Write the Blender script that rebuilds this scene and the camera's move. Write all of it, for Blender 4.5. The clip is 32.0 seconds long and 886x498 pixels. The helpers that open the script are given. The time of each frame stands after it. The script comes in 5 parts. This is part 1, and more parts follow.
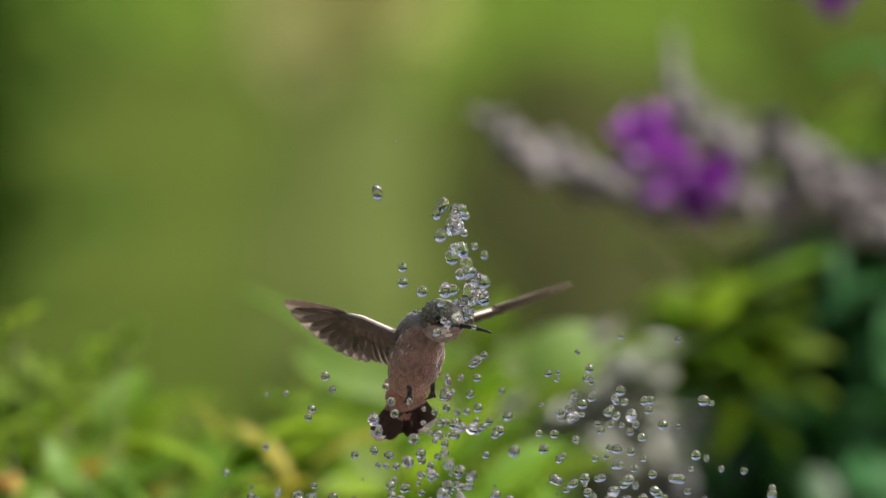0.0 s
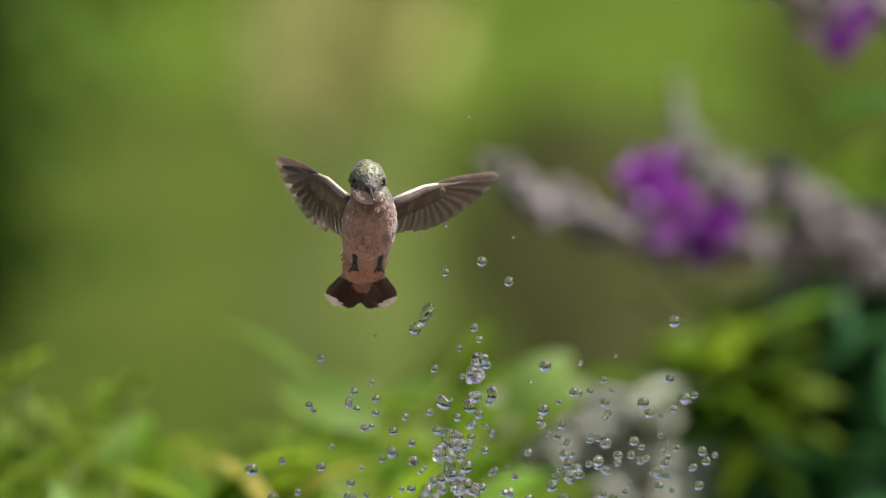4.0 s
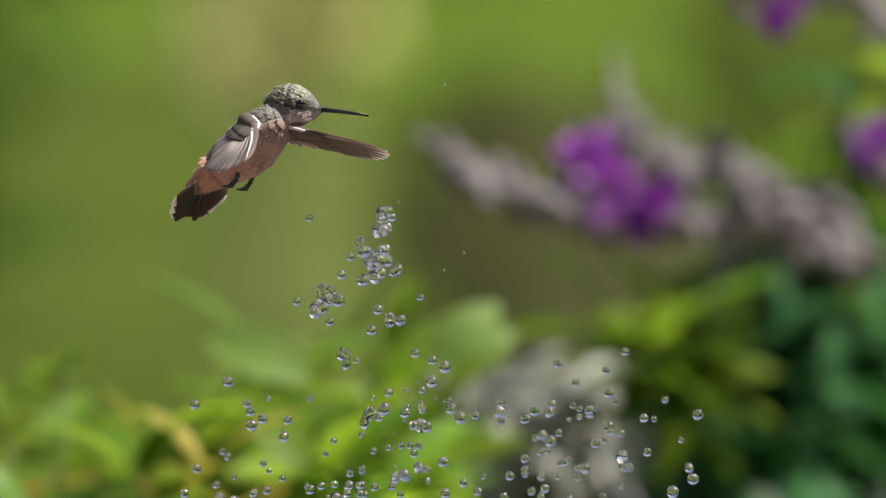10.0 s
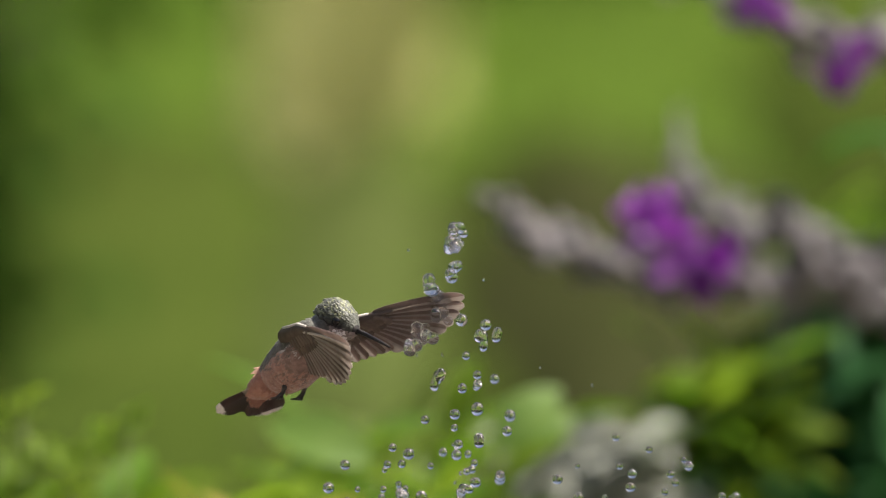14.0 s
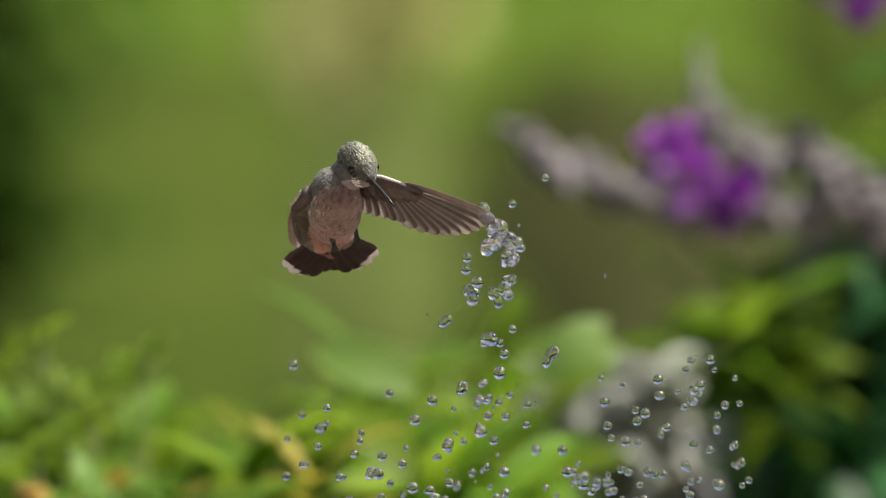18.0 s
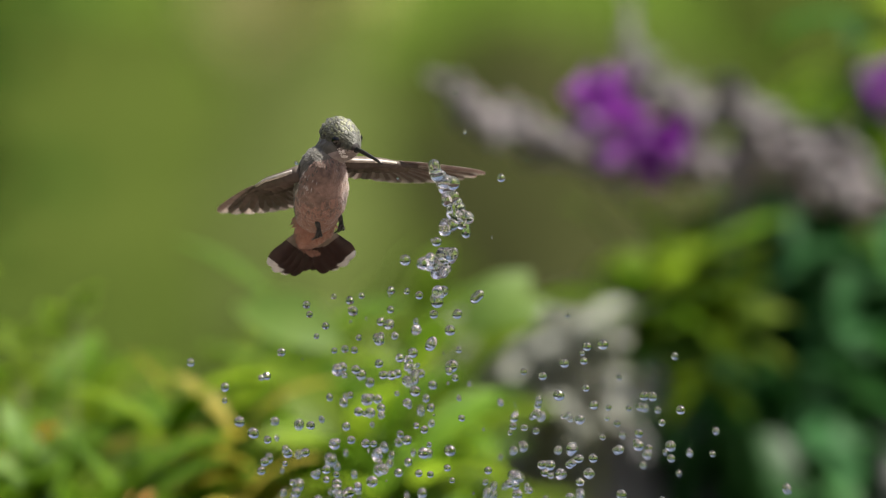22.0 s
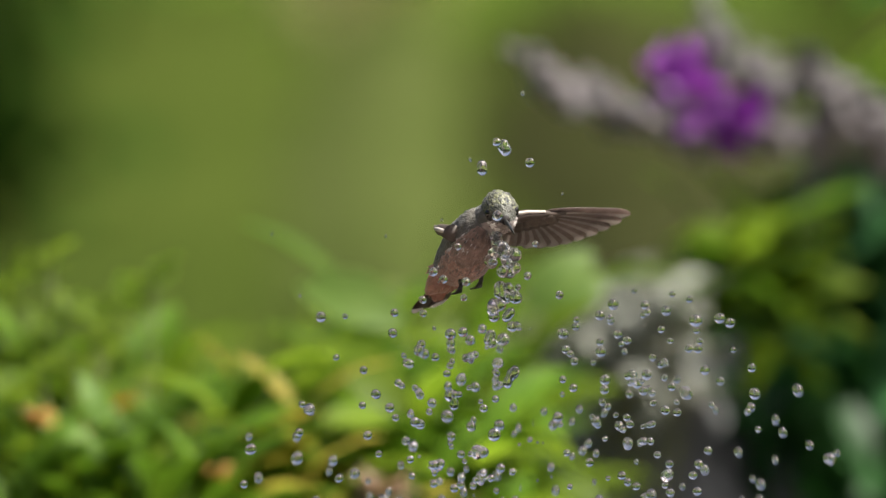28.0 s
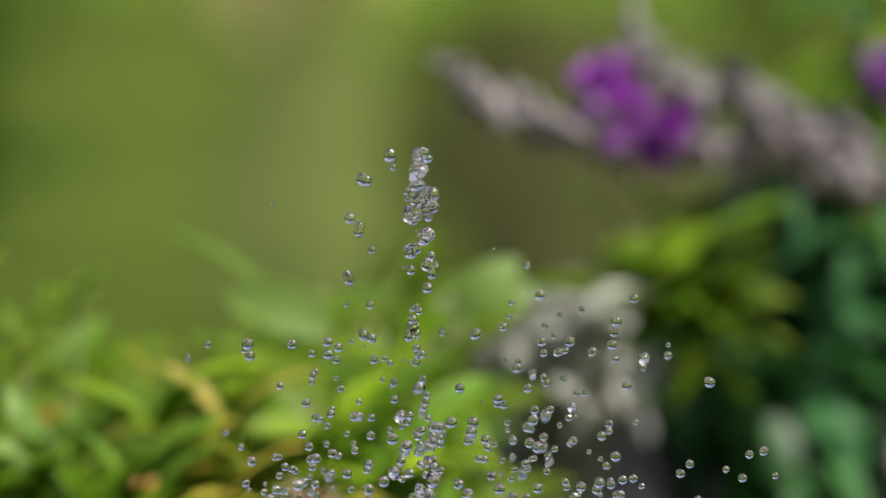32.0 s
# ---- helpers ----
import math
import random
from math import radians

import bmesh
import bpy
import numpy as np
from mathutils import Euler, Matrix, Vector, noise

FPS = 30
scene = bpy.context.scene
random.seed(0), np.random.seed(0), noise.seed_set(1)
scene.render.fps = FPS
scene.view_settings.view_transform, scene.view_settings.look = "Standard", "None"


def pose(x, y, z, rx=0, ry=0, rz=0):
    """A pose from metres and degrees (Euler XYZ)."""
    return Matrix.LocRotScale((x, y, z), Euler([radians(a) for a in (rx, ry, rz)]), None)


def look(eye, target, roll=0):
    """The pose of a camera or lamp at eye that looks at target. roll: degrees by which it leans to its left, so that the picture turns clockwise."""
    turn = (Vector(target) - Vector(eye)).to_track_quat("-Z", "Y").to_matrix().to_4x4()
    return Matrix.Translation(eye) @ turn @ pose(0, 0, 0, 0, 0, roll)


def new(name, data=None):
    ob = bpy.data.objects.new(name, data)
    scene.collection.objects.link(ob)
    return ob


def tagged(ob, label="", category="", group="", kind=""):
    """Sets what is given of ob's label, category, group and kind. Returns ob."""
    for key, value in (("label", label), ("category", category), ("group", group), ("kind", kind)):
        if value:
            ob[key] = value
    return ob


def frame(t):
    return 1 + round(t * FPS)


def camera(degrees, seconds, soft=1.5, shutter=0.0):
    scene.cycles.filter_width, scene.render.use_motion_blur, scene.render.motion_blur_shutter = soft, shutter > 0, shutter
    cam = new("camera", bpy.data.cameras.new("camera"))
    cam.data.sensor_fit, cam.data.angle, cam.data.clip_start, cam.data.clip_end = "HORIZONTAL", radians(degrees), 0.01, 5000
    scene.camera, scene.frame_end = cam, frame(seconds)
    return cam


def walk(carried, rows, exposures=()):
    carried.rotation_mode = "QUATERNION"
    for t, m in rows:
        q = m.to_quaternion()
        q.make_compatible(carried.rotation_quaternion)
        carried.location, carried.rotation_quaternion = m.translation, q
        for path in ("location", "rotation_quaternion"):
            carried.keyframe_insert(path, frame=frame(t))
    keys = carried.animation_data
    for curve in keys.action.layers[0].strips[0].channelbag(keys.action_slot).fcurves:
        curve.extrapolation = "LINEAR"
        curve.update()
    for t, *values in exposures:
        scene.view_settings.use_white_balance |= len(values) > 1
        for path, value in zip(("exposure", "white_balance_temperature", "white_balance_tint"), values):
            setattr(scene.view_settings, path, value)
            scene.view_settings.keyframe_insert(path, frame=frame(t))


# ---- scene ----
# One tripod, one long lens: the camera only turns.
cam = camera(5.2, 32.0, soft=1.15, shutter=0.1)
EYE, TILT = 1.45, -6.0
cam.data.dof.use_dof = True
cam.data.dof.focus_distance = 3.98
cam.data.dof.aperture_fstop = 7.2
# seconds, degrees of turn to the left, degrees of turn upwards
PAN = [
    (0, -0.000, 0.029), (0.5, 0.027, -0.002), (1, 0.027, -0.039), (1.5, -0.007, -0.022), (2, -0.013, 0.028), (2.5, -0.032, 0.139), (3, -0.034, 0.244),
    (3.5, 0.001, 0.292), (5.5, 0.126, 0.264), (6, 0.162, 0.221), (6.5, 0.149, 0.181), (7, 0.097, 0.147), (7.5, 0.058, 0.128), (8, -0.036, 0.121),
    (8.5, -0.132, 0.120), (9, -0.246, 0.085), (9.5, -0.322, 0.106), (10, -0.331, 0.158), (10.5, -0.328, 0.154), (11, -0.297, 0.206),
    (11.5, -0.213, 0.301), (12, -0.092, 0.391), (12.5, -0.024, 0.499), (13, 0.023, 0.569), (13.5, 0.033, 0.568), (14, 0.034, 0.503),
    (14.5, 0.082, 0.453), (15, 0.118, 0.359), (15.5, 0.101, 0.276), (17.5, 0.157, 0.084), (18, 0.158, 0.096), (18.5, 0.101, 0.057),
    (19, 0.018, -0.011), (19.5, -0.077, -0.051), (20, -0.181, -0.137), (20.5, -0.269, -0.180), (21, -0.319, -0.186), (21.5, -0.289, -0.189),
    (22, -0.264, -0.186), (22.5, -0.243, -0.167), (23, -0.217, -0.153), (23.5, -0.178, -0.175), (24, -0.141, -0.204), (24.5, -0.107, -0.209),
    (25, -0.024, -0.217), (25.5, 0.069, -0.229), (27.5, 0.203, -0.342), (28, 0.196, -0.356), (28.5, 0.102, -0.360), (29, 0.022, -0.372),
    (29.5, -0.058, -0.396), (30, -0.131, -0.408), (30.5, -0.161, -0.454), (31, -0.210, -0.454), (31.5, -0.250, -0.424), (32, -0.240, -0.282),
]
walk(cam, [(t, pose(0, 0, EYE, 90 + TILT + up, 0, turn)) for t, turn, up in PAN], exposures=[(0.0, 0.82, 6500, 10), (32.0, 0.82, 6500, 10)])

# ---- world and sun ----
SUN_HIGH, SUN_TURN = 61.0, 84.0     # above the horizon; to the right of straight ahead
world = bpy.data.worlds.new("sky")
scene.world = world
world.use_nodes = True
wn = world.node_tree
sky = wn.nodes.new("ShaderNodeTexSky")
sky.sky_type, sky.sun_disc = "NISHITA", False
sky.dust_density, sky.air_density, sky.ozone_density = 5.0, 0.6, 0.4
sky.sun_elevation, sky.sun_rotation = radians(SUN_HIGH), radians(SUN_TURN)
wn.links.new(sky.outputs[0], wn.nodes["Background"].inputs[0])
wn.nodes["Background"].inputs[1].default_value = 0.096
sun_data = bpy.data.lights.new("sun", "SUN")
sun_data.energy, sun_data.angle, sun_data.color = 5.0, radians(0.53), (1.0, 0.95, 0.87)
sun = new("sun", sun_data)
sa, se = radians(SUN_TURN), radians(SUN_HIGH)
sun.matrix_world = look((10 * math.sin(sa) * math.cos(se), 10 * math.cos(sa) * math.cos(se), 10 * math.sin(se)), (0, 0, 0))


# ---- materials ----
def mat(name, low, high, scale=40.0, rough=0.6, translucent=0.0, bump=0.0, spread=0.0, metal=0.0, coarse=None, sheen=0.0, gloss=0.5):
    """Two colours mixed by fine and coarse noise, shifted a little from object to object."""
    m = bpy.data.materials.new(name)
    m.use_nodes = True
    n, l = m.node_tree.nodes, m.node_tree.links
    bsdf, out = n["Principled BSDF"], n["Material Output"]
    tc = n.new("ShaderNodeTexCoord")
    fine, big = n.new("ShaderNodeTexNoise"), n.new("ShaderNodeTexNoise")
    fine.inputs["Scale"].default_value, fine.inputs["Detail"].default_value = scale, 4
    big.inputs["Scale"].default_value, big.inputs["Detail"].default_value = coarse or scale / 7, 2
    add = n.new("ShaderNodeMath")
    add.operation = "MULTIPLY_ADD"
    add.inputs[1].default_value = 0.5
    half = n.new("ShaderNodeMath")
    half.operation = "MULTIPLY"
    half.inputs[1].default_value = 0.5
    for t in (fine, big):
        l.new(tc.outputs["Object"], t.inputs["Vector"])
    l.new(big.outputs[0], half.inputs[0])
    l.new(fine.outputs[0], add.inputs[0])
    l.new(half.outputs[0], add.inputs[2])
    ramp = n.new("ShaderNodeValToRGB")
    ramp.color_ramp.elements[0].position, ramp.color_ramp.elements[1].position = 0.3, 0.7
    ramp.color_ramp.elements[0].color, ramp.color_ramp.elements[1].color = (*low, 1), (*high, 1)
    l.new(add.outputs[0], ramp.inputs[0])
    col = ramp.outputs[0]
    if spread:
        info, hsv, mp = n.new("ShaderNodeObjectInfo"), n.new("ShaderNodeHueSaturation"), n.new("ShaderNodeMapRange")
        mp.inputs["To Min"].default_value, mp.inputs["To Max"].default_value = 1 - spread, 1 + spread
        l.new(info.outputs["Random"], mp.inputs["Value"])
        l.new(mp.outputs[0], hsv.inputs["Value"])
        l.new(col, hsv.inputs["Color"])
        col = hsv.outputs[0]
    l.new(col, bsdf.inputs["Base Color"])
    bsdf.inputs["Roughness"].default_value, bsdf.inputs["Metallic"].default_value = rough, metal
    bsdf.inputs["Specular IOR Level"].default_value = gloss
    if sheen:
        bsdf.inputs["Sheen Weight"].default_value = sheen
    if bump:
        b = n.new("ShaderNodeBump")
        b.inputs["Strength"].default_value, b.inputs["Distance"].default_value = bump, 0.002
        l.new(fine.outputs[0], b.inputs["Height"])
        l.new(b.outputs[0], bsdf.inputs["Normal"])
    if translucent:
        tr, mix = n.new("ShaderNodeBsdfTranslucent"), n.new("ShaderNodeMixShader")
        l.new(col, tr.inputs["Color"])
        mix.inputs[0].default_value = translucent
        l.new(bsdf.outputs[0], mix.inputs[1])
        l.new(tr.outputs[0], mix.inputs[2])
        l.new(mix.outputs[0], out.inputs["Surface"])
    return m


def glass(name, tint=(1, 1, 1), ior=1.333, rough=0.0):
    m = bpy.data.materials.new(name)
    m.use_nodes = True
    b = m.node_tree.nodes["Principled BSDF"]
    b.inputs["Base Color"].default_value = (*tint, 1)
    b.inputs["Transmission Weight"].default_value, b.inputs["IOR"].default_value, b.inputs["Roughness"].default_value = 1.0, ior, rough
    return m


def lively_water(name):
    """Clear water with a rippled skin; a glossy share is mixed in for glints."""
    m = glass(name, (0.97, 0.97, 0.97), rough=0.0)
    n, l = m.node_tree.nodes, m.node_tree.links
    gl, mix, tex, tc, bump = n.new("ShaderNodeBsdfGlossy"), n.new("ShaderNodeMixShader"), n.new("ShaderNodeTexNoise"), n.new("ShaderNodeTexCoord"), n.new("ShaderNodeBump")
    gl.inputs["Color"].default_value, gl.inputs["Roughness"].default_value = (1.0, 1.0, 1.0, 1), 0.08
    tex.inputs["Scale"].default_value, tex.inputs["Detail"].default_value = 650.0, 1
    bump.inputs["Strength"].default_value, bump.inputs["Distance"].default_value = 0.34, 0.0005
    l.new(tc.outputs["Object"], tex.inputs["Vector"])
    l.new(tex.outputs[0], bump.inputs["Height"])
    l.new(bump.outputs[0], gl.inputs["Normal"])
    l.new(bump.outputs[0], n["Principled BSDF"].inputs["Normal"])
    mix.inputs[0].default_value = 0.045
    l.new(n["Principled BSDF"].outputs[0], mix.inputs[1])
    l.new(gl.outputs[0], mix.inputs[2])
    l.new(mix.outputs[0], n["Material Output"].inputs["Surface"])
    return m


WATER = glass("water", rough=0.02)
SPRAY = lively_water("flying_water")
LAWN = mat("lawn", (0.043, 0.081, 0.008), (0.079, 0.122, 0.014), 6.0, 0.9, coarse=0.7, gloss=0.05)
DRY = mat("dry_grass", (0.20, 0.205, 0.058), (0.31, 0.31, 0.115), 12.0, 0.8, gloss=0.2)
SOIL = mat("mulch", (0.021, 0.025, 0.008), (0.041, 0.044, 0.017), 14.0, 0.9, bump=0.5, gloss=0.0)
ROCK = mat("grey_rock", (0.095, 0.098, 0.10), (0.185, 0.19, 0.193), 22.0, 0.85, bump=0.5, gloss=0.2)
MIDLIME = mat("fresh_green_leaf", (0.060, 0.145, 0.007), (0.140, 0.245, 0.016), 60.0, 0.5, 0.45, spread=0.3, gloss=0.2)
PALELIME = mat("pale_green_leaf", (0.15, 0.27, 0.045), (0.26, 0.38, 0.085), 60.0, 0.5, 0.5, spread=0.15, gloss=0.3)
LIME = mat("yellow_green_leaf", (0.110, 0.205, 0.009), (0.250, 0.355, 0.027), 60.0, 0.5, 0.6, spread=0.3, gloss=0.2)
YELLOW = mat("yellowed_leaf", (0.28, 0.25, 0.025), (0.42, 0.36, 0.06), 60.0, 0.5, 0.4, spread=0.2, gloss=0.2)
SAGE = mat("sage_leaf", (0.024, 0.104, 0.020), (0.064, 0.190, 0.046), 60.0, 0.42, 0.5, spread=0.4, gloss=0.2)
# Lighter copy of SAGE: sun highlights on the bush, put into leaf colour.
SAGELIT = mat("sunlit_sage_leaf", (0.025, 0.104, 0.029), (0.060, 0.170, 0.058), 60.0, 0.5, 0.25, spread=0.3, gloss=0.1)
DARKLEAF = mat("dark_green_leaf", (0.014, 0.038, 0.004), (0.036, 0.078, 0.010), 60.0, 0.75, 0.25, spread=0.4, gloss=0.03)
GREENLEAF = mat("mid_green_leaf", (0.05, 0.11, 0.012), (0.11, 0.18, 0.022), 60.0, 0.75, 0.4, spread=0.4, gloss=0.03)
STEM = mat("green_stem", (0.08, 0.11, 0.03), (0.16, 0.17, 0.06), 80.0, 0.6)
GREYSTEM = mat("grey_woolly_stem", (0.10, 0.08, 0.095), (0.21, 0.18, 0.20), 120.0, 0.85, spread=0.25, sheen=0.5)
CALYX = mat("grey_lilac_calyx", (0.115, 0.103, 0.107), (0.31, 0.275, 0.27), 150.0, 0.85, 0.2, spread=0.3, sheen=0.5)
PETAL = mat("purple_petal", (0.14, 0.014, 0.22), (0.31, 0.045, 0.42), 120.0, 0.5, 0.4, spread=0.25)
ORANGE = mat("orange_petal", (0.42, 0.10, 0.003), (0.56, 0.18, 0.008), 80.0, 0.5, 0.35, spread=0.15)
PEACH = mat("peach_petal", (0.70, 0.36, 0.10), (0.82, 0.52, 0.20), 80.0, 0.5, 0.35, spread=0.15)
DUSTY = mat("dusty_pink_petal", (0.36, 0.22, 0.15), (0.52, 0.36, 0.27), 80.0, 0.6, 0.3, spread=0.15)
BARK = mat("brown_bark", (0.05, 0.035, 0.02), (0.13, 0.095, 0.06), 30.0, 0.9, bump=0.5)
# plumage
BELLY = mat("belly_feathers", (0.215, 0.112, 0.080), (0.44, 0.258, 0.198), 420.0, 0.75, bump=0.5, sheen=0.4, coarse=90)
BREAST = mat("breast_feathers", (0.075, 0.048, 0.037), (0.34, 0.22, 0.172), 420.0, 0.75, bump=0.5, sheen=0.4, coarse=90)
BACK = mat("back_feathers", (0.030, 0.029, 0.022), (0.135, 0.125, 0.098), 420.0, 0.55, bump=0.5, sheen=0.3, coarse=90)
CROWN = mat("crown_feathers", (0.018, 0.020, 0.012), (0.07, 0.073, 0.045), 500.0, 0.5, bump=0.4, sheen=0.3)
CROWNTIP = mat("pale_crown_scales", (0.10, 0.11, 0.045), (0.38, 0.39, 0.23), 500.0, 0.5, spread=0.3)
THROAT = mat("pale_throat_feathers", (0.15, 0.120, 0.108), (0.40, 0.335, 0.305), 420.0, 0.75, bump=0.4, sheen=0.3, coarse=110)
MASK = mat("dark_face_feathers", (0.008, 0.006, 0.006), (0.028, 0.021, 0.018), 500.0, 0.7)
WHITE = mat("white_feathers", (0.62, 0.59, 0.57), (0.84, 0.81, 0.79), 300.0, 0.7)
RIMFLANK = mat("rimlit_flank_feathers", (0.30, 0.27, 0.25), (0.60, 0.56, 0.53), 300.0, 0.7)
RUFOUS = mat("rufous_feathers", (0.27, 0.125, 0.08), (0.46, 0.25, 0.175), 420.0, 0.75, bump=0.4, sheen=0.3)
TAILGREY = mat("grey_tail_vane", (0.28, 0.235, 0.185), (0.48, 0.42, 0.34), 300.0, 0.6, 0.5)
TAILBLACK = mat("black_tail_vane", (0.020, 0.009, 0.006), (0.056, 0.024, 0.016), 300.0, 0.5, 0.1)
FLIGHT = mat("brown_flight_vane", (0.19, 0.145, 0.125), (0.38, 0.31, 0.28), 260.0, 0.36, 0.6, spread=0.25)
FLIGHTPALE = mat("pale_flight_vane", (0.36, 0.32, 0.29), (0.58, 0.53, 0.49), 260.0, 0.36, 0.6, spread=0.2)
COVERT = mat("brown_covert", (0.11, 0.082, 0.064), (0.24, 0.19, 0.155), 300.0, 0.6, 0.35, spread=0.25)
SUNEDGE = mat("sunlit_wing_edge", (0.42, 0.37, 0.32), (0.66, 0.60, 0.54), 300.0, 0.5)
SHAFT = mat("pale_feather_shaft", (0.32, 0.28, 0.24), (0.5, 0.44, 0.38), 300.0, 0.5)
HORN = mat("black_horn", (0.012, 0.011, 0.011), (0.03, 0.028, 0.027), 300.0, 0.3)
EYE_BLACK = mat("black_eye", (0.004, 0.004, 0.004), (0.01, 0.008, 0.006), 100.0, 0.05)


random.seed(5)


# ---- mesh helpers ----
def mesh_of(name, verts, faces, mats, idx=None, smooth=True):
    me = bpy.data.meshes.new(name)
    me.from_pydata([tuple(v) for v in verts], [], faces)
    for m in (mats if isinstance(mats, (list, tuple)) else [mats]):
        me.materials.append(m)
    if idx:
        me.polygons.foreach_set("material_index", idx)
    if smooth:
        me.polygons.foreach_set("use_smooth", [True] * len(me.polygons))
    me.update()
    return me


def part(name, me, parent, m=None, label=""):
    ob = new(name, me)
    ob.parent = parent
    if m is not None:
        ob.matrix_basis = m
    return tagged(ob, label)


def thing(name, label, category, m=None, group="", kind="", data=None):
    ob = new(name, data)
    if m is not None:
        ob.matrix_basis = m
    return tagged(ob, label, category, group, kind)


def lathe(rings, n=20, squash=None):
    """A closed body round y: rings of (y, centre z, half width, half height)."""
    v, f = [], []
    for y, cz, w, h in rings:
        for k in range(n):
            a = 2 * math.pi * k / n
            v.append((w * math.cos(a), y, cz + h * math.sin(a)))
    for i in range(len(rings) - 1):
        for k in range(n):
            a, b = i * n + k, i * n + (k + 1) % n
            f.append((a, a + n, b + n, b))
    f.append(tuple(range(n)))
    f.append(tuple(reversed(range((len(rings) - 1) * n, len(rings) * n))))
    return v, f


def tube(points, radii, n=7):
    """A round stem through points."""
    v, f = [], []
    pts = [Vector(p) for p in points]
    for i, p in enumerate(pts):
        d = (pts[min(i + 1, len(pts) - 1)] - pts[max(i - 1, 0)]).normalized()
        a = d.orthogonal().normalized()
        b = d.cross(a)
        for k in range(n):
            t = 2 * math.pi * k / n
            v.append(p + (a * math.cos(t) + b * math.sin(t)) * radii[i])
    for i in range(len(pts) - 1):
        for k in range(n):
            q, r = i * n + k, i * n + (k + 1) % n
            f.append((q, r, r + n, q + n))
    f.append(tuple(reversed(range(n))))
    f.append(tuple(range((len(pts) - 1) * n, len(pts) * n)))
    return v, f


def ball(c, r, n=8, m=6, jitter=0.0, rng=random):
    v, f = [], []
    rx_, ry_, rz_ = r if isinstance(r, (tuple, list)) else (r, r, r)
    for i in range(m + 1):
        th = math.pi * i / m
        for k in range(n):
            ph = 2 * math.pi * k / n
            j = 1 + jitter * (rng.random() - 0.5)
            v.append((c[0] + rx_ * j * math.sin(th) * math.cos(ph), c[1] + ry_ * j * math.sin(th) * math.sin(ph), c[2] + rz_ * j * math.cos(th)))
    for i in range(m):
        for k in range(n):
            a, b = i * n + k, i * n + (k + 1) % n
            f.append((a, a + n, b + n, b))
    return v, f


def leaf_mesh(name, length, width, material, bend=0.3, fold=0.25, steps=6, tip=1.0):
    """A lance-shaped leaf along +x with a folded midrib, bending down."""
    v, f = [], []
    for i in range(steps + 1):
        s = i / steps
        w = width * 0.5 * (math.sin(math.pi * min(1, s * 0.93 + 0.05)) ** 0.8) * (1 if i < steps else 0.05)
        z = -bend * length * s * s
        x = length * s * (1 - 0.25 * bend * s)
        v += [(x, -w, z + fold * w), (x, 0, z), (x, w, z + fold * w)]
    for i in range(steps):
        a = 3 * i
        f += [(a, a + 3, a + 4, a + 1), (a + 1, a + 4, a + 5, a + 2)]
    return mesh_of(name, v, f, material)


def spot(u, v, d):
    """The place d metres from the lens whose sight line meets the bird's distance u cm to the right of and v cm above the middle of the view."""
    r = pose(0, 0, EYE, 90 + TILT, 0, 0)
    return r @ Vector((u * d / 400, v * d / 400, -d))


def px(x, y, d):
    return spot((x - 784) / 43.16, (441 - y) / 43.16, d)


# ---- ground ----
def build_ground():
    n = 60
    v, f = [], []
    xs = [(-1 if i < n / 2 else 1) * (abs(i - n / 2) / (n / 2)) ** 3 * 400 for i in range(n + 1)]
    for j in range(n + 1):
        for i in range(n + 1):
            x, y = xs[i], xs[j] + 8
            v.append((x, y, 0.03 * noise.noise((x * 0.4, y * 0.4, 0)) - 0.015))
    for j in range(n):
        for i in range(n):
            a = j * (n + 1) + i
            f.append((a, a + 1, a + n + 2, a + n + 1))
    thing("ground", "green garden lawn reaching to the horizon", "lawn", kind="structure", data=mesh_of("ground", v, f, LAWN))


def patch(name, label, cat, material, c, rx, ry, seed, lift=0.0):
    rng = random.Random(seed)
    v, f = [(c[0], c[1], 0.05 + lift)], []
    n = 28
    for k in range(n):
        a = 2 * math.pi * k / n
        j = 0.85 + 0.3 * rng.random()
        v.append((c[0] + rx * j * math.cos(a), c[1] + ry * j * math.sin(a), 0.035 + lift))
    for k in range(n):
        v.append((v[1 + k][0] * 1.0 + 0.05 * math.cos(2 * math.pi * k / n), v[1 + k][1] + 0.05 * math.sin(2 * math.pi * k / n), -0.03))
    for k in range(n):
        b = 1 + (k + 1) % n
        f.append((0, 1 + k, b))
        f.append((1 + k, 1 + n + k, n + b, b))
    return thing(name, label, cat, kind="structure", data=mesh_of(name, v, f, material))


DULL = mat("dull_grass", (0.026, 0.041, 0.007), (0.056, 0.075, 0.015), 9.0, 0.8, coarse=0.7, gloss=0.0)
WORN = mat("worn_grass", (0.040, 0.057, 0.013), (0.071, 0.087, 0.027), 9.0, 0.8, coarse=0.7, gloss=0.0)
MULCH = (0.26, 14.0, 0.25, 2.2)
build_ground()
patch("dry_grass_patch", "patch of dry tan grass in the lawn", "dry grass", DRY, (-0.19, 19.2), 0.17, 2.8, 3)
patch("worn_grass_patch", "strip of worn olive grass in the lawn", "worn grass", WORN, (-0.14, 14.2), 0.15, 2.6, 4)
patch("dull_grass_patch", "patch of duller olive grass in the lawn", "grass", DULL, (-0.62, 13.6), 0.42, 4.0, 7)
patch("dull_grass_patch", "patch of duller olive grass in the lawn", "grass", DULL, (0.80, 17.0), 0.22, 4.0, 9)
# in-between tone, sized to soften the mulch bed's edge in the camera's view
patch("mulch_fringe_patch", "band of dull grass softening a mulch bed's edge", "grass", DULL, (0.24, 14.1), 0.34, 2.7, 12)
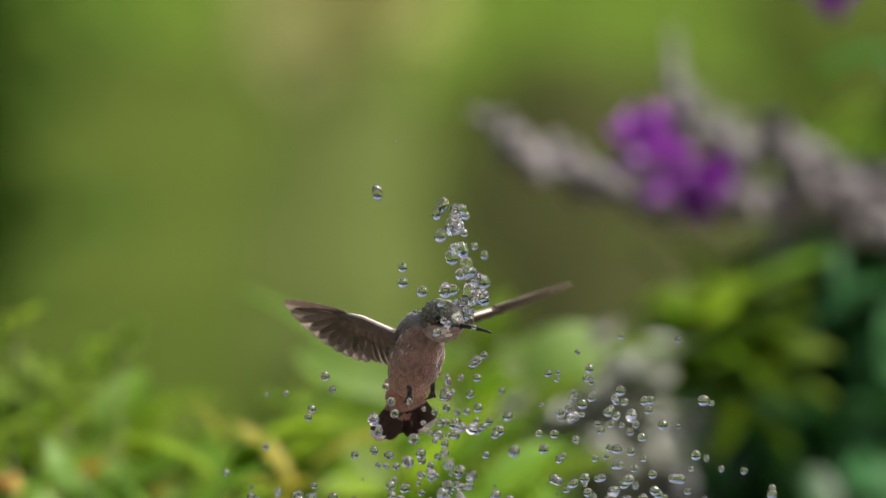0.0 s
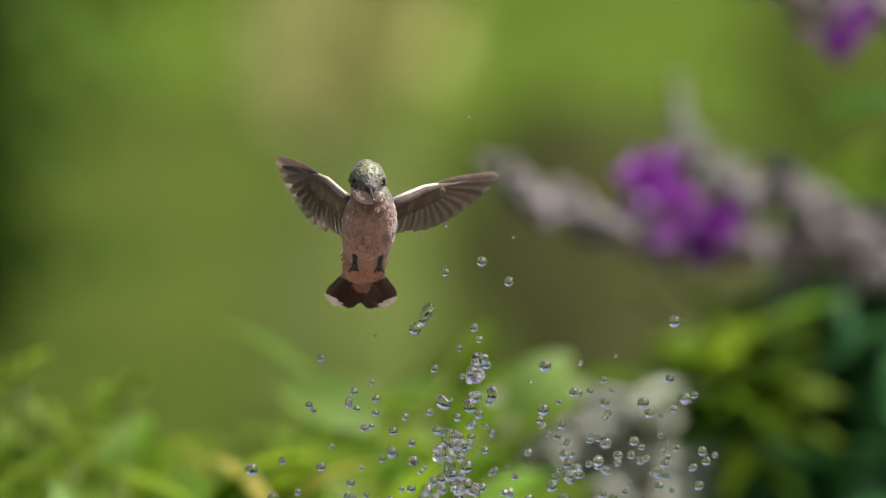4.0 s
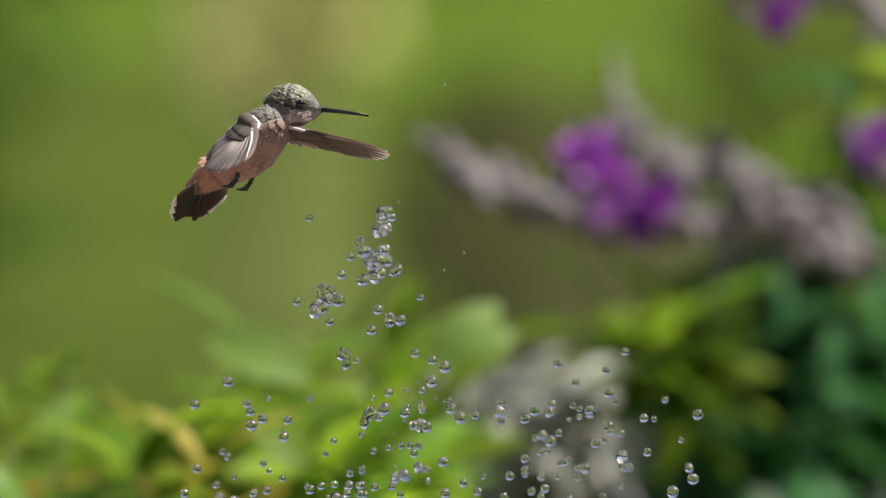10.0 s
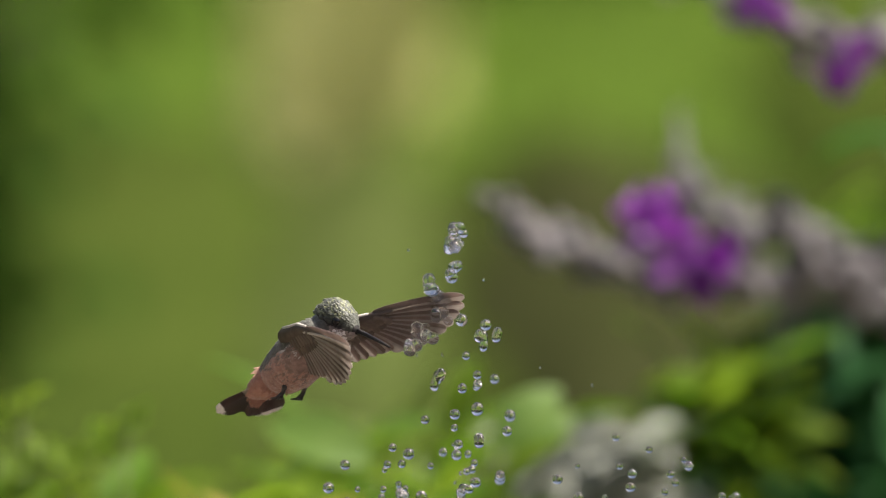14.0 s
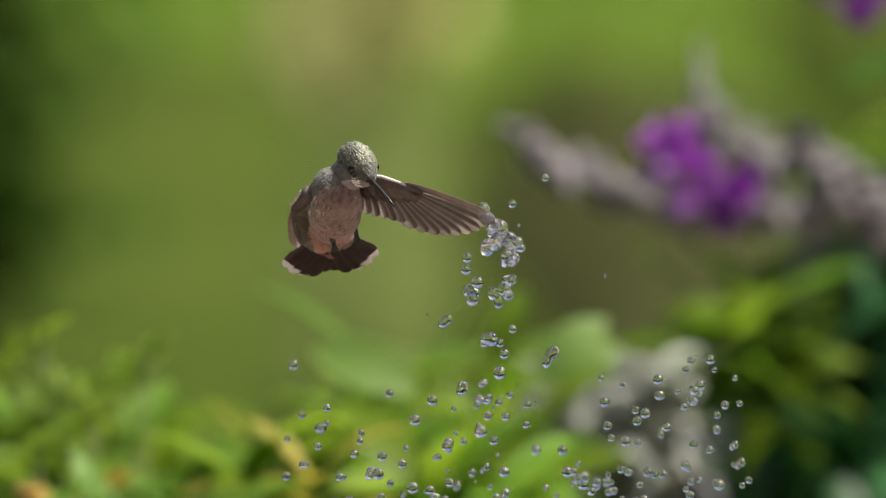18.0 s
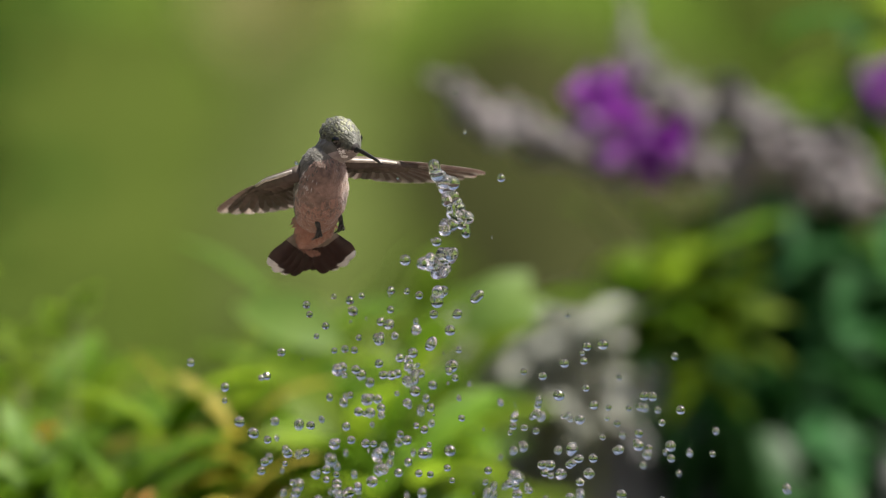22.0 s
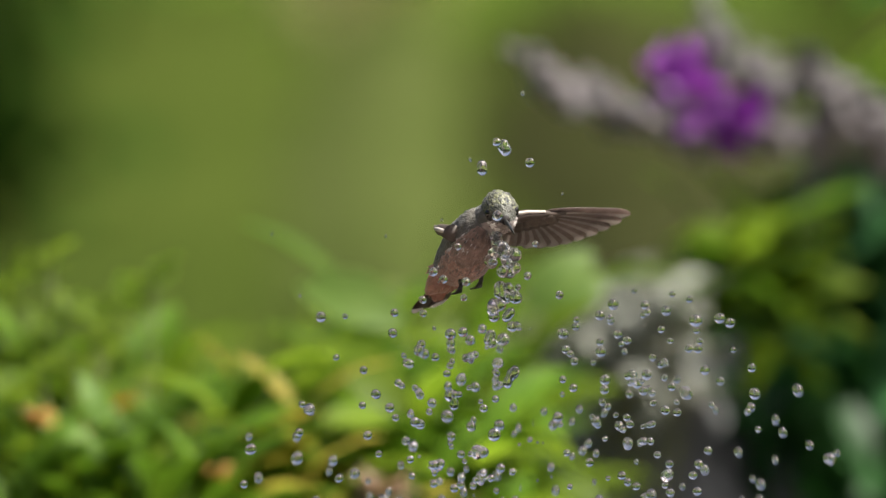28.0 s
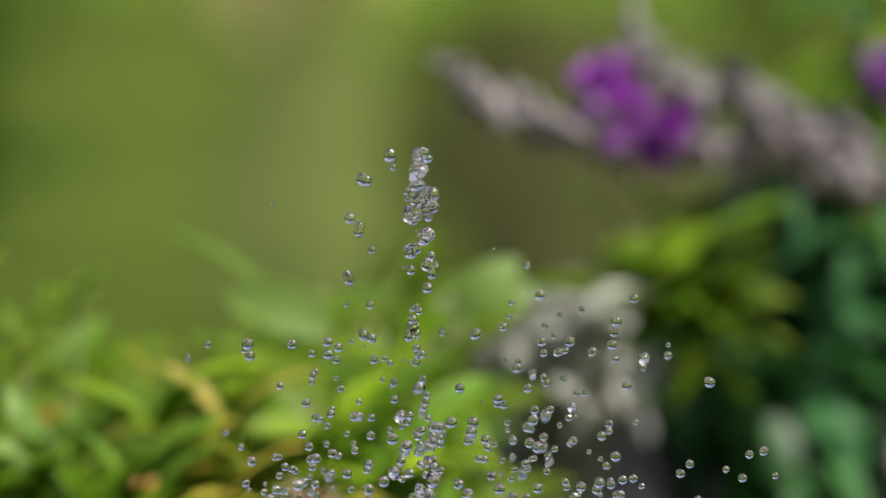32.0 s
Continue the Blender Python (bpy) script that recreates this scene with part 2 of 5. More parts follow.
patch("mulch_bed", "dark brown mulch bed in the lawn", "mulch bed", SOIL, MULCH[:2], *MULCH[2:], 5, 0.02)


def blades(name, label, cx, cy, rx, ry, count, h, material, seed):
    """Standing grass blades, joined."""
    rng = random.Random(seed)
    v, f = [], []
    for _ in range(count):
        a, r = rng.random() * 6.283, math.sqrt(rng.random())
        x, y = cx + rx * r * math.cos(a), cy + ry * r * math.sin(a)
        if ((x - MULCH[0]) / MULCH[2]) ** 2 + ((y - MULCH[1]) / MULCH[3]) ** 2 < 1:
            continue
        t, hh, w = rng.random() * 6.283, h * (0.5 + rng.random()), 0.006 + 0.006 * rng.random()
        dx, dy = math.cos(t), math.sin(t)
        b = len(v)
        v += [(x - dy * w, y + dx * w, 0.0), (x + dy * w, y - dx * w, 0.0), (x + dx * hh * 0.2 + dy * w * 0.7, y + dy * hh * 0.2 - dx * w * 0.7, hh * 0.6),
              (x + dx * hh * 0.2 - dy * w * 0.7, y + dy * hh * 0.2 + dx * w * 0.7, hh * 0.6), (x + dx * hh * 0.5, y + dy * hh * 0.5, hh)]
        f += [(b, b + 1, b + 2, b + 3), (b + 3, b + 2, b + 4)]
    return thing(name, label, "grass", kind="stuff", data=mesh_of(name, v, f, material))


# Unseen paving, added so its warm bounce lights the bird from below.
PAVING = mat("warm_paving", (0.24, 0.185, 0.15), (0.38, 0.295, 0.24), 30.0, 0.85, bump=0.3)
v, f = [], []
for x in (-4.0, 4.0):
    for y in (-6.0, 4.35):
        v += [(x, y, -0.05), (x, y, 0.045)]
thing("patio", "warm pale paving added out of view to bounce sunlight up", "patio", kind="structure", data=mesh_of("patio", v, [(0, 2, 3, 1), (2, 6, 7, 3), (6, 4, 5, 7), (4, 0, 1, 5), (1, 3, 7, 5), (0, 4, 6, 2)], PAVING, smooth=False))

# Ground below the view, kept dark so the drops' tops refract dark.
BED = mat("dark_bed_ground", (0.010, 0.016, 0.005), (0.036, 0.050, 0.016), 18.0, 0.95, bump=0.5, coarse=2.5, gloss=0.1)
v, f = [], []
for j in range(25):
    for i in range(41):
        x, y = -5 + 0.25 * i, 4.35 + 0.262 * j
        edge = i in (0, 40) or j in (0, 24)
        v.append((x, y, -0.05 if edge else 0.03 + 0.05 * noise.noise((x * 1.3, y * 1.3, 4))))
f = [(a, a + 1, a + 42, a + 41) for j in range(24) for a in range(j * 41, j * 41 + 40)]
thing("flower_bed", "dark soil of the flower bed, out of view, added to darken the drops", "flower bed", kind="structure", data=mesh_of("flower_bed", v, f, BED))

LAWNBLADE = mat("lawn_blade", (0.061, 0.112, 0.010), (0.094, 0.156, 0.017), 60.0, 0.7, 0.3, gloss=0.1)
blades("lawn_grass", "green grass blades of the lawn", 0, 15.5, 1.6, 6.0, 2400, 0.05, LAWNBLADE, 1)
blades("dry_grass", "dry tan grass blades", -0.19, 19.2, 0.16, 2.8, 1500, 0.12, DRY, 2)


# ---- shrubs and plants ----
def shrub(name, label, base, height, radius, count, leaf_meshes, seed, category="shrub", lift=0.35):
    """Trunk, limbs and an uneven crown of single leaves."""
    rng = random.Random(seed)
    root = thing(name, label, category, pose(*base))
    v, f = tube([(0, 0, -0.1), (0.02, 0, height * 0.3), (0, 0.02, height * 0.6)], [0.03 * max(1, height), 0.022 * max(1, height), 0.014 * max(1, height)])
    part("trunk", mesh_of("trunk", v, f, BARK), root)
    tips = []
    for k in range(9):
        a, r = rng.random() * 6.283, radius * (0.5 + 0.5 * rng.random())
        top = (r * math.cos(a), r * math.sin(a), height * (lift + (0.95 - lift) * rng.random()))
        v, f = tube([(0, 0, height * 0.3), (top[0] * 0.5, top[1] * 0.5, top[2] * 0.75), top], [0.012, 0.008, 0.003], 5)
        part("limb", mesh_of("limb", v, f, BARK), root)
        tips.append(top)
    v, f, idx = [], [], []
    for k in range(count):
        t = rng.choice(tips)
        s = 0.3 + 0.7 * rng.random()
        c = Vector((t[0] * s, t[1] * s, height * 0.25 + (t[2] - height * 0.25) * s)) + Vector((rng.gauss(0, 1), rng.gauss(0, 1), rng.gauss(0, 1))) * radius * 0.22
        m = Matrix.Translation(c) @ Euler((rng.gauss(0, 0.5), rng.gauss(0.2, 0.5), rng.random() * 6.283)).to_matrix().to_4x4()
        src = leaf_meshes[0]
        b = len(v)
        sc = 0.7 + 0.6 * rng.random()
        v += [m @ (q.co * sc) for q in src.vertices]
        f += [tuple(b + i for i in p.vertices) for p in src.polygons]
    me = mesh_of("crown", v, f, leaf_meshes[0].materials[0])
    tagged(part("crown", me, root), kind="stuff")
    return root


def hedge(label, c, half, seed):
    """An overgrown hedge round the garden: rough leaves, added unseen to block low sky."""
    n = 48
    v, f = [], []
    for j in range(n + 1):
        for i in range(n + 1):
            s, t = i / n * 2 - 1, j / n
            prof = 0.5 + 0.5 * math.sqrt(max(0.0, 1 - t ** 6))
            v.append((c[0] + half[0] * s + 0.2 * noise.noise((s * 9, t * 5, seed)), c[1] - half[1] * prof + 0.2 * noise.noise((s * 8, t * 6, seed + 3)), half[2] * t * (1 + 0.45 * noise.noise((s * 7, 0, seed)) + 0.25 * noise.noise((s * 19, 0, seed)))))
    b = len(v)
    v += [(p[0], 2 * c[1] - p[1], p[2]) for p in v]
    for j in range(n):
        for i in range(n):
            a = j * (n + 1) + i
            f += [(a, a + 1, a + n + 2, a + n + 1), (b + a, b + a + n + 1, b + a + n + 2, b + a + 1)]
    for i in range(n):
        a = n * (n + 1) + i
        f.append((a, a + 1, b + a + 1, b + a))
    ob = thing("hedge", label, "hedge", kind="structure", data=mesh_of("hedge", v, f, DARKLEAF))
    return ob


# Out of view on all sides; they cut sky fill and darken the drops.
hedge("tall uneven dark green hedge added out of view to block low sky", (0, -9, 0), (14, 0.8, 3.8), 1)
hedge("tall uneven dark green hedge added out of view to block low sky", (0, 25, 0), (14, 0.8, 3.6), 2)
for sx in (-1, 1):
    h = hedge("tall uneven dark green hedge added out of view to block low sky", (0, 0, 0), (18, 0.8, 3.6), 3 + sx)
    h.matrix_basis = pose(sx * 11, 8, 0, 0, 0, 90)

BIGLEAF = leaf_mesh("big_leaf", 0.09, 0.04, GREENLEAF)
BIGDARK = leaf_mesh("big_leaf", 0.09, 0.04, DARKLEAF)
shrub("shrub", "green leafy shrub at the lawn's edge", (-0.68, 11.5, 0), 0.80, 0.26, 360, [BIGDARK], 11)
shrub("shrub", "small dark green shrub beyond the flower bed", (0.27, 9.2, 0), 0.50, 0.15, 220, [BIGDARK], 15)
# Unseen trees, added so the drops refract a dark, broken skyline.
TREELEAF = leaf_mesh("tree_leaf", 0.55, 0.34, DARKLEAF, steps=3)
for k, (x, y, h, r) in enumerate([(-8.5, 23, 7.5, 2.2), (-3.6, 23.6, 6.0, 1.7), (1.5, 23.3, 8.0, 2.2), (6.2, 23.5, 5.5, 1.6), (-9.2, 12, 6.5, 1.9), (9.0, 15, 6.0, 1.8), (8.8, 4, 5.2, 1.6), (-9, 1, 7.0, 2.0), (-4, -7.5, 6.5, 1.9), (4.5, -7.3, 7.5, 2.1)]):
    shrub("tree", "tall dark green tree added out of view to mottle the drops", (x, y, 0), h, r, 380, [TREELEAF], 60 + k, "tree")
shrub("shrub", "green leafy shrub behind the lawn", (-0.95, 15.5, 0), 1.0, 0.5, 500, [BIGLEAF], 12)
shrub("shrub", "fresh green leafy shrub on the lawn", (1.35, 16.5, 0), 0.8, 0.6, 500, [BIGLEAF], 13)


def plant(name, label, root_at, stems, leaves, stem_mat, category="plant"):
    """Stems from the soil to the tips given, each with single leaves: (stem, along, leaf mesh, euler, scale)."""
    root = thing(name, label, category, pose(*root_at))
    inv = Matrix.Translation(root_at).inverted()
    for tip in stems:
        t = inv @ Vector(tip)
        v, f = tube([(t.x * 0.15, t.y * 0.15, -0.1), (t.x * 0.45, t.y * 0.45, t.z * 0.5), (t.x * 0.85, t.y * 0.85, t.z * 0.85), t], [0.0022, 0.0018, 0.0014, 0.0008], 6)
        part("stem", mesh_of("stem", v, f, stem_mat), root)
    leaves = sorted(leaves, key=lambda q: q[0][1])
    for at_, me, e, s in leaves[:290]:
        p = inv @ Vector(at_)
        part("leaf", me, root, Matrix.LocRotScale(p, Euler([radians(a) for a in e]), (s, s, s)))
    if len(leaves) > 290:                     # the rest, farther in, is joined
        v, f, idx, mats = [], [], [], []
        for at_, me, e, s in leaves[290:]:
            m = Matrix.LocRotScale(inv @ Vector(at_), Euler([radians(a) for a in e]), (s, s, s))
            if me.materials[0] not in mats:
                mats.append(me.materials[0])
            b = len(v)
            v += [m @ q.co for q in me.vertices]
            f += [tuple(b + i for i in p.vertices) for p in me.polygons]
            idx += [mats.index(me.materials[0])] * len(me.polygons)
        tagged(part("foliage", mesh_of("foliage", v, f, mats, idx), root), kind="stuff")
    return root


def spray(rng, tip, count, drop, me_list, spread=0.03, size=(0.7, 1.2), pitch=-25):
    """Leaves standing round the top of a stem."""
    out = []
    for k in range(count):
        a = k * 137.5 + rng.random() * 40
        h = drop * (k / count) ** 0.9
        out.append(((tip[0] + rng.gauss(0, spread * 0.3), tip[1] + rng.gauss(0, spread * 0.3), tip[2] - h), rng.choice(me_list),
                    (rng.gauss(0, 15), pitch + 45 * (k / count) + rng.gauss(0, 14), a), size[0] + (size[1] - size[0]) * rng.random()))
    return out


LIMELEAF = leaf_mesh("leaf", 0.075, 0.022, LIME, 0.25)
LIMEWIDE = leaf_mesh("leaf", 0.065, 0.026, LIME, 0.4)
MIDLEAF = leaf_mesh("leaf", 0.070, 0.022, MIDLIME, 0.3)
PALEWIDE = leaf_mesh("leaf", 0.062, 0.030, PALELIME, 0.35)
LIMESMALL = leaf_mesh("leaf", 0.032, 0.010, LIME, 0.3, steps=4)
YELLEAF = leaf_mesh("leaf", 0.06, 0.02, YELLOW, 0.3)
SAGELEAF = leaf_mesh("leaf", 0.06, 0.019, SAGE, 0.45)
SAGEWIDE = leaf_mesh("leaf", 0.055, 0.024, SAGE, 0.3)
LITSAGE = leaf_mesh("leaf", 0.05, 0.022, SAGELIT, 0.35)
# Darker copy of SAGE: shade inside and low in the bush, as colour.
SHADESAGE = mat("shaded_sage_leaf", (0.022, 0.074, 0.014), (0.058, 0.138, 0.030), 60.0, 0.5, 0.45, spread=0.4, gloss=0.2)
DARKSM = leaf_mesh("leaf", 0.06, 0.022, SHADESAGE, 0.4)
rng = random.Random(21)

def near(x, y, d):
    return px(x, y, d - 0.02)


# broad yellow-green plant behind the fountain; it sways
tips = [near(690, 610, 4.95), near(880, 640, 5.00), near(800, 700, 4.90), near(870, 720, 5.05), near(620, 730, 4.90), near(925, 650, 5.10), near(700, 700, 5.00), near(840, 760, 4.95), near(640, 860, 4.90), near(820, 880, 4.90), near(740, 800, 4.85), near(900, 800, 4.90), near(560, 840, 4.90)]
tips += [near(540 + 370 * rng.random(), 690 + 330 * rng.random(), 4.85 + 0.3 * rng.random()) for _ in range(10)]
lv = []
for tp in tips:
    lv += spray(rng, tp, 15, 0.13, [MIDLEAF, LIMEWIDE, MIDLEAF, LIMELEAF, LIMESMALL], 0.04, (0.55, 1.1), -45)
lv += spray(rng, near(480, 790, 5.05), 7, 0.04, [YELLEAF], 0.02, (0.4, 0.6), -60)
lv += spray(rng, near(720, 860, 4.90), 8, 0.07, [YELLEAF, LIMELEAF], 0.03, (0.7, 1.0))
for q in (near(560, 850, 5.05), near(690, 930, 5.05), near(470, 900, 5.00), near(620, 900, 5.10)):
    lv += spray(rng, q, 9, 0.05, [YELLEAF, YELLEAF, LIMEWIDE], 0.03, (0.6, 0.9), -35)
for _ in range(22):                       # lower leaves
    lv += spray(rng, near(430 + 540 * rng.random(), 800 + 270 * rng.random(), 4.72 + 0.2 * rng.random()), 8, 0.05, [LIMEWIDE, MIDLEAF, MIDLEAF], 0.04, (0.6, 1.1), -50)
for q in (near(535, 815, 4.72), near(565, 885, 4.7), near(600, 945, 4.7), near(700, 990, 4.7)):
    lv += spray(rng, q, 7, 0.05, [YELLEAF, YELLEAF, LIMEWIDE], 0.03, (0.6, 0.9), -35)
lv += spray(rng, near(425, 808, 4.80), 8, 0.03, [YELLEAF], 0.03, (0.5, 0.8), -50)
lv += [(near(710, 690, 4.88), PALEWIDE, (-55, -30, 176), 1.0), (near(700, 720, 4.90), PALEWIDE, (-60, -12, 170), 0.8)]       # broad pale leaves at the top
lv += [(near(925, 670, 4.92), PALEWIDE, (60, -48, 6), 0.8), (near(960, 660, 4.94), PALEWIDE, (65, -30, -4), 0.6), (near(850, 640, 4.92), LIMEWIDE, (40, -75, 30), 0.7)]
SWAYING = plant("leafy_plant", "yellow-green broad-leaved garden plant swaying in the breeze", (near(800, 800, 4.95).x, near(800, 800, 4.95).y, 0), tips, lv, STEM)

# feathery plant with orange flowers
rng = random.Random(22)
tips = [near(215, 590, 4.80), near(30, 560, 4.80), near(60, 660, 4.75), near(120, 700, 4.75), near(190, 740, 4.80), near(20, 760, 4.70), near(310, 880, 4.85), near(160, 850, 4.75), near(330, 880, 4.80), near(-60, 620, 4.80), near(420, 900, 4.80), near(60, 900, 4.75)]
for _ in range(26):
    x, d = -80 + 560 * rng.random(), 4.8 + 0.35 * rng.random()
    top = 640 if x < 220 else 830
    tips.append(near(x, top + (1060 - top) * rng.random(), d))
lv = []
for tp in tips:
    base = tp - Vector((0.055 + 0.02 * rng.random(), 0, 0.05))
    for k in range(14):
        s = k / 13
        p = base.lerp(tp, s)
        for side in (-1, 1):
            lv.append((p, LIMESMALL, (rng.gauss(0, 25), -20 + rng.gauss(0, 20), 40 + side * 55 + rng.gauss(0, 15)), 0.95 - 0.4 * s))
    lv += spray(rng, tp - Vector((0.03, 0, 0.03)), 20, 0.13, [MIDLEAF, LIMESMALL, LIMESMALL], 0.06, (0.5, 1.0), -60)
for _ in range(22):                       # lower leaves
    lv += spray(rng, near(-80 + 460 * rng.random(), 880 + 180 * rng.random(), 4.66 + 0.1 * rng.random()), 8, 0.05, [MIDLEAF, MIDLEAF, LIMESMALL], 0.04, (0.55, 0.9), -65)
for x, y in ((250, 720), (285, 760), (235, 790), (300, 830), (270, 880)):
    lv += spray(rng, near(x, y, 5.3), 7, 0.03, [MIDLEAF, LIMEWIDE], 0.03, (0.6, 0.9), -55)
plant("feathery_plant", "yellow-green feathery garden plant in the flower bed", (near(120, 800, 4.80).x, near(120, 800, 4.80).y, 0), tips, lv, STEM)


def flower(name, label, at_, size, petal_mat, petals, seed, stem_to):
    rng = random.Random(seed)
    root = thing(name, label, "flower", pose(*at_))
    pm = leaf_mesh("petal", size, size * 0.55, petal_mat, 0.3, 0.1, 5)
    for k in range(petals):
        a = 360 * k / petals + rng.gauss(0, 6)
        part("petal", pm, root, pose(0, 0, 0, rng.gauss(0, 8), -25 - 40 * (k % 3) / 3 + rng.gauss(0, 6), a))
    v, f = ball((0, 0, 0.002), (size * 0.25, size * 0.25, size * 0.18))
    part("centre", mesh_of("centre", v, f, YELLOW), root)
    v, f = tube([(0, 0, 0), (0.004, 0.004, -0.1), (0.01, 0.02, -stem_to)], [0.002, 0.0025, 0.003], 6)
    part("stem", mesh_of("stem", v, f, STEM), root)
    return root


for k, (x, y, d, s, m, lab) in enumerate([(145, 866, 4.98, 0.028, ORANGE, "orange"), (4, 858, 4.7, 0.013, PEACH, "pale peach"), (328, 962, 4.7, 0.015, PEACH, "peach"), (618, 985, 4.7, 0.020, DUSTY, "dusty pink")]):
    p = near(x, y, d)
    flower("flower", lab + " many-petalled flower among green leaves", p, s, m, 14, 40 + k, p.z + 0.05)


# grey rocks
def rock(at_, r, cap, seed, label):
    """A standing boulder with a rounded, uneven top, set in the soil."""
    n, v, f = 24, [], []
    levels = [(-0.12, 2.0), (at_[2] * 0.4, 1.9), (at_[2] - cap * 2.5, 1.5), (at_[2] - cap, 1.1)]
    levels += [(at_[2] - cap + cap * math.sin(a * math.pi / 16), math.cos(a * math.pi / 16) ** 0.8) for a in range(1, 8)] + [(at_[2], 0.04)]
    for z, w in levels:
        for k in range(n):
            a = 2 * math.pi * k / n
            d = Vector((w * math.cos(a), w * math.sin(a), z * 4))
            q = 1 + 0.13 * noise.noise(d * 1.2 + Vector((seed, 0, 0))) + 0.12 * noise.noise(d * 4)
            v.append((d.x * r[0] * q, d.y * r[1] * q, z + cap * 0.5 * noise.noise((d.x * 2, d.y * 2, seed))))
    for i in range(len(levels) - 1):
        for k in range(n):
            a, b = i * n + k, i * n + (k + 1) % n
            f.append((a, b, b + n, a + n))
    f.append(tuple(reversed(range(n))))
    f.append(tuple(range((len(levels) - 1) * n, len(levels) * n)))
    return thing("rock", label, "rock", pose(at_[0], at_[1], 0), data=mesh_of("rock", v, f, ROCK))


for x, y, d, wide, deep, cap, seed, lab in ((1080, 700, 5.45, 0.060, 0.13, 0.05, 3, "tall pale grey garden rock among the plants"), (1345, 835, 5.45, 0.048, 0.14, 0.07, 8, "broad pale grey garden rock beside a sage bush"),
                                            (1247, 722, 5.47, 0.013, 0.05, 0.04, 5, "narrow pale grey stone before a sage bush"), (1635, 795, 5.45, 0.026, 0.10, 0.06, 6, "small pale grey stone beside a sage bush")):
    rock(px(x, y, d), (wide, deep), cap, seed, lab)

# silvery plant in front of the rock
SILVER = mat("silver_leaf", (0.24, 0.25, 0.205), (0.40, 0.41, 0.35), 60.0, 0.7, 0.25, spread=0.25, gloss=0.2)
SILVERLEAF = leaf_mesh("leaf", 0.040, 0.014, SILVER, 0.3, steps=4)
rng = random.Random(29)
tips = [px(925 + 235 * rng.random(), 590 + 95 * rng.random(), 5.20 + 0.2 * rng.random()) for _ in range(20)]
lv = []
for tp in tips:
    lv += spray(rng, tp, 14, 0.05, [SILVERLEAF], 0.03, (0.6, 1.1), -30)
plant("silvery_plant", "silver-grey leafy plant before a pale rock", (px(1020, 700, 5.25).x, px(1020, 700, 5.25).y, 0), tips, lv, STEM)

# sage bush
rng = random.Random(31)
tips, lv = [], []
for k in range(112):
    x = 1180 + 520 * rng.random()
    top = 310 + max(0, 1440 - x) * 0.85
    y = top + (1020 - top) * rng.random() ** 1.2
    if y > 640:
        x = max(x, 1255 + 60 * rng.random())
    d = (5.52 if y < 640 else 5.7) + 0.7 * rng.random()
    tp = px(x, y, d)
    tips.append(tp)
    # leaves deep in the bush take the shade colour
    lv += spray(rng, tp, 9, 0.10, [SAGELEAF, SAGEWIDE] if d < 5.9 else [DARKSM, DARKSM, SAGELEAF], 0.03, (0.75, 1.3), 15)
for q in (px(1290, 505, 5.28), px(1250, 535, 5.28), px(1225, 575, 5.28), px(1300, 560, 5.28), px(1265, 600, 5.28), px(1520, 275, 5.6), px(1550, 255, 5.6)):
    lv += spray(rng, q, 14, 0.035, [LIMEWIDE, MIDLEAF, LIMEWIDE], 0.03, (0.6, 0.95), -45)
# highlights of the bush, painted as clumps of lighter leaves
for q in (px(1480, 385, 5.4), px(1500, 440, 5.4), px(1440, 640, 5.42), px(1390, 600, 5.42), px(1560, 600, 5.4), px(1545, 480, 5.4), px(1630, 560, 5.4), px(1420, 700, 5.42), px(1620, 640, 5.42), px(1632, 715, 5.42), px(1340, 520, 5.42), px(1520, 800, 5.42)):
    lv += spray(rng, q, 9, 0.03, [LITSAGE], 0.035, (0.6, 1.0), 5)
for _ in range(9):                       # a branch overhead
    lv += spray(rng, px(1540 + 160 * rng.random(), -120 + 430 * rng.random(), 5.4 + 0.2 * rng.random()), 6, 0.06, [SAGEWIDE, MIDLEAF, LIMEWIDE], 0.03, (0.7, 1.1), 0)
for _ in range(28):                       # lower leaves, some in the shade colour
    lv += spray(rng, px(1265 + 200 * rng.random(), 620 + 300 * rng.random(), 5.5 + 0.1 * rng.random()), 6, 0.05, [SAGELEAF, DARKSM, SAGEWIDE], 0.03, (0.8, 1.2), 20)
for _ in range(46):                       # extra low leaves in front, partly highlight-coloured, to lighten the dark foot
    x = 1255 + 330 * rng.random()
    lv += spray(rng, px(x, 620 + 400 * rng.random(), 5.33 + 0.08 * rng.random()), 5, 0.05, [SAGEWIDE, SAGELEAF, LITSAGE], 0.035, (0.7, 1.1), 10)
for _ in range(62):                       # outer leaves, some in the highlight colour
    x = 1400 + 280 * rng.random()
    lv += spray(rng, px(x, 340 + max(0, 1480 - x) * 0.9 + 640 * rng.random(), 5.42 + 0.1 * rng.random()), 5, 0.05, [SAGEWIDE, SAGELEAF, SAGEWIDE, LITSAGE], 0.03, (0.8, 1.2), 10)
plant("sage_bush", "dense dark blue-green sage bush with long leaves", (px(1400, 800, 5.8).x, px(1400, 800, 5.8).y, 0), tips, lv, STEM, "bush")


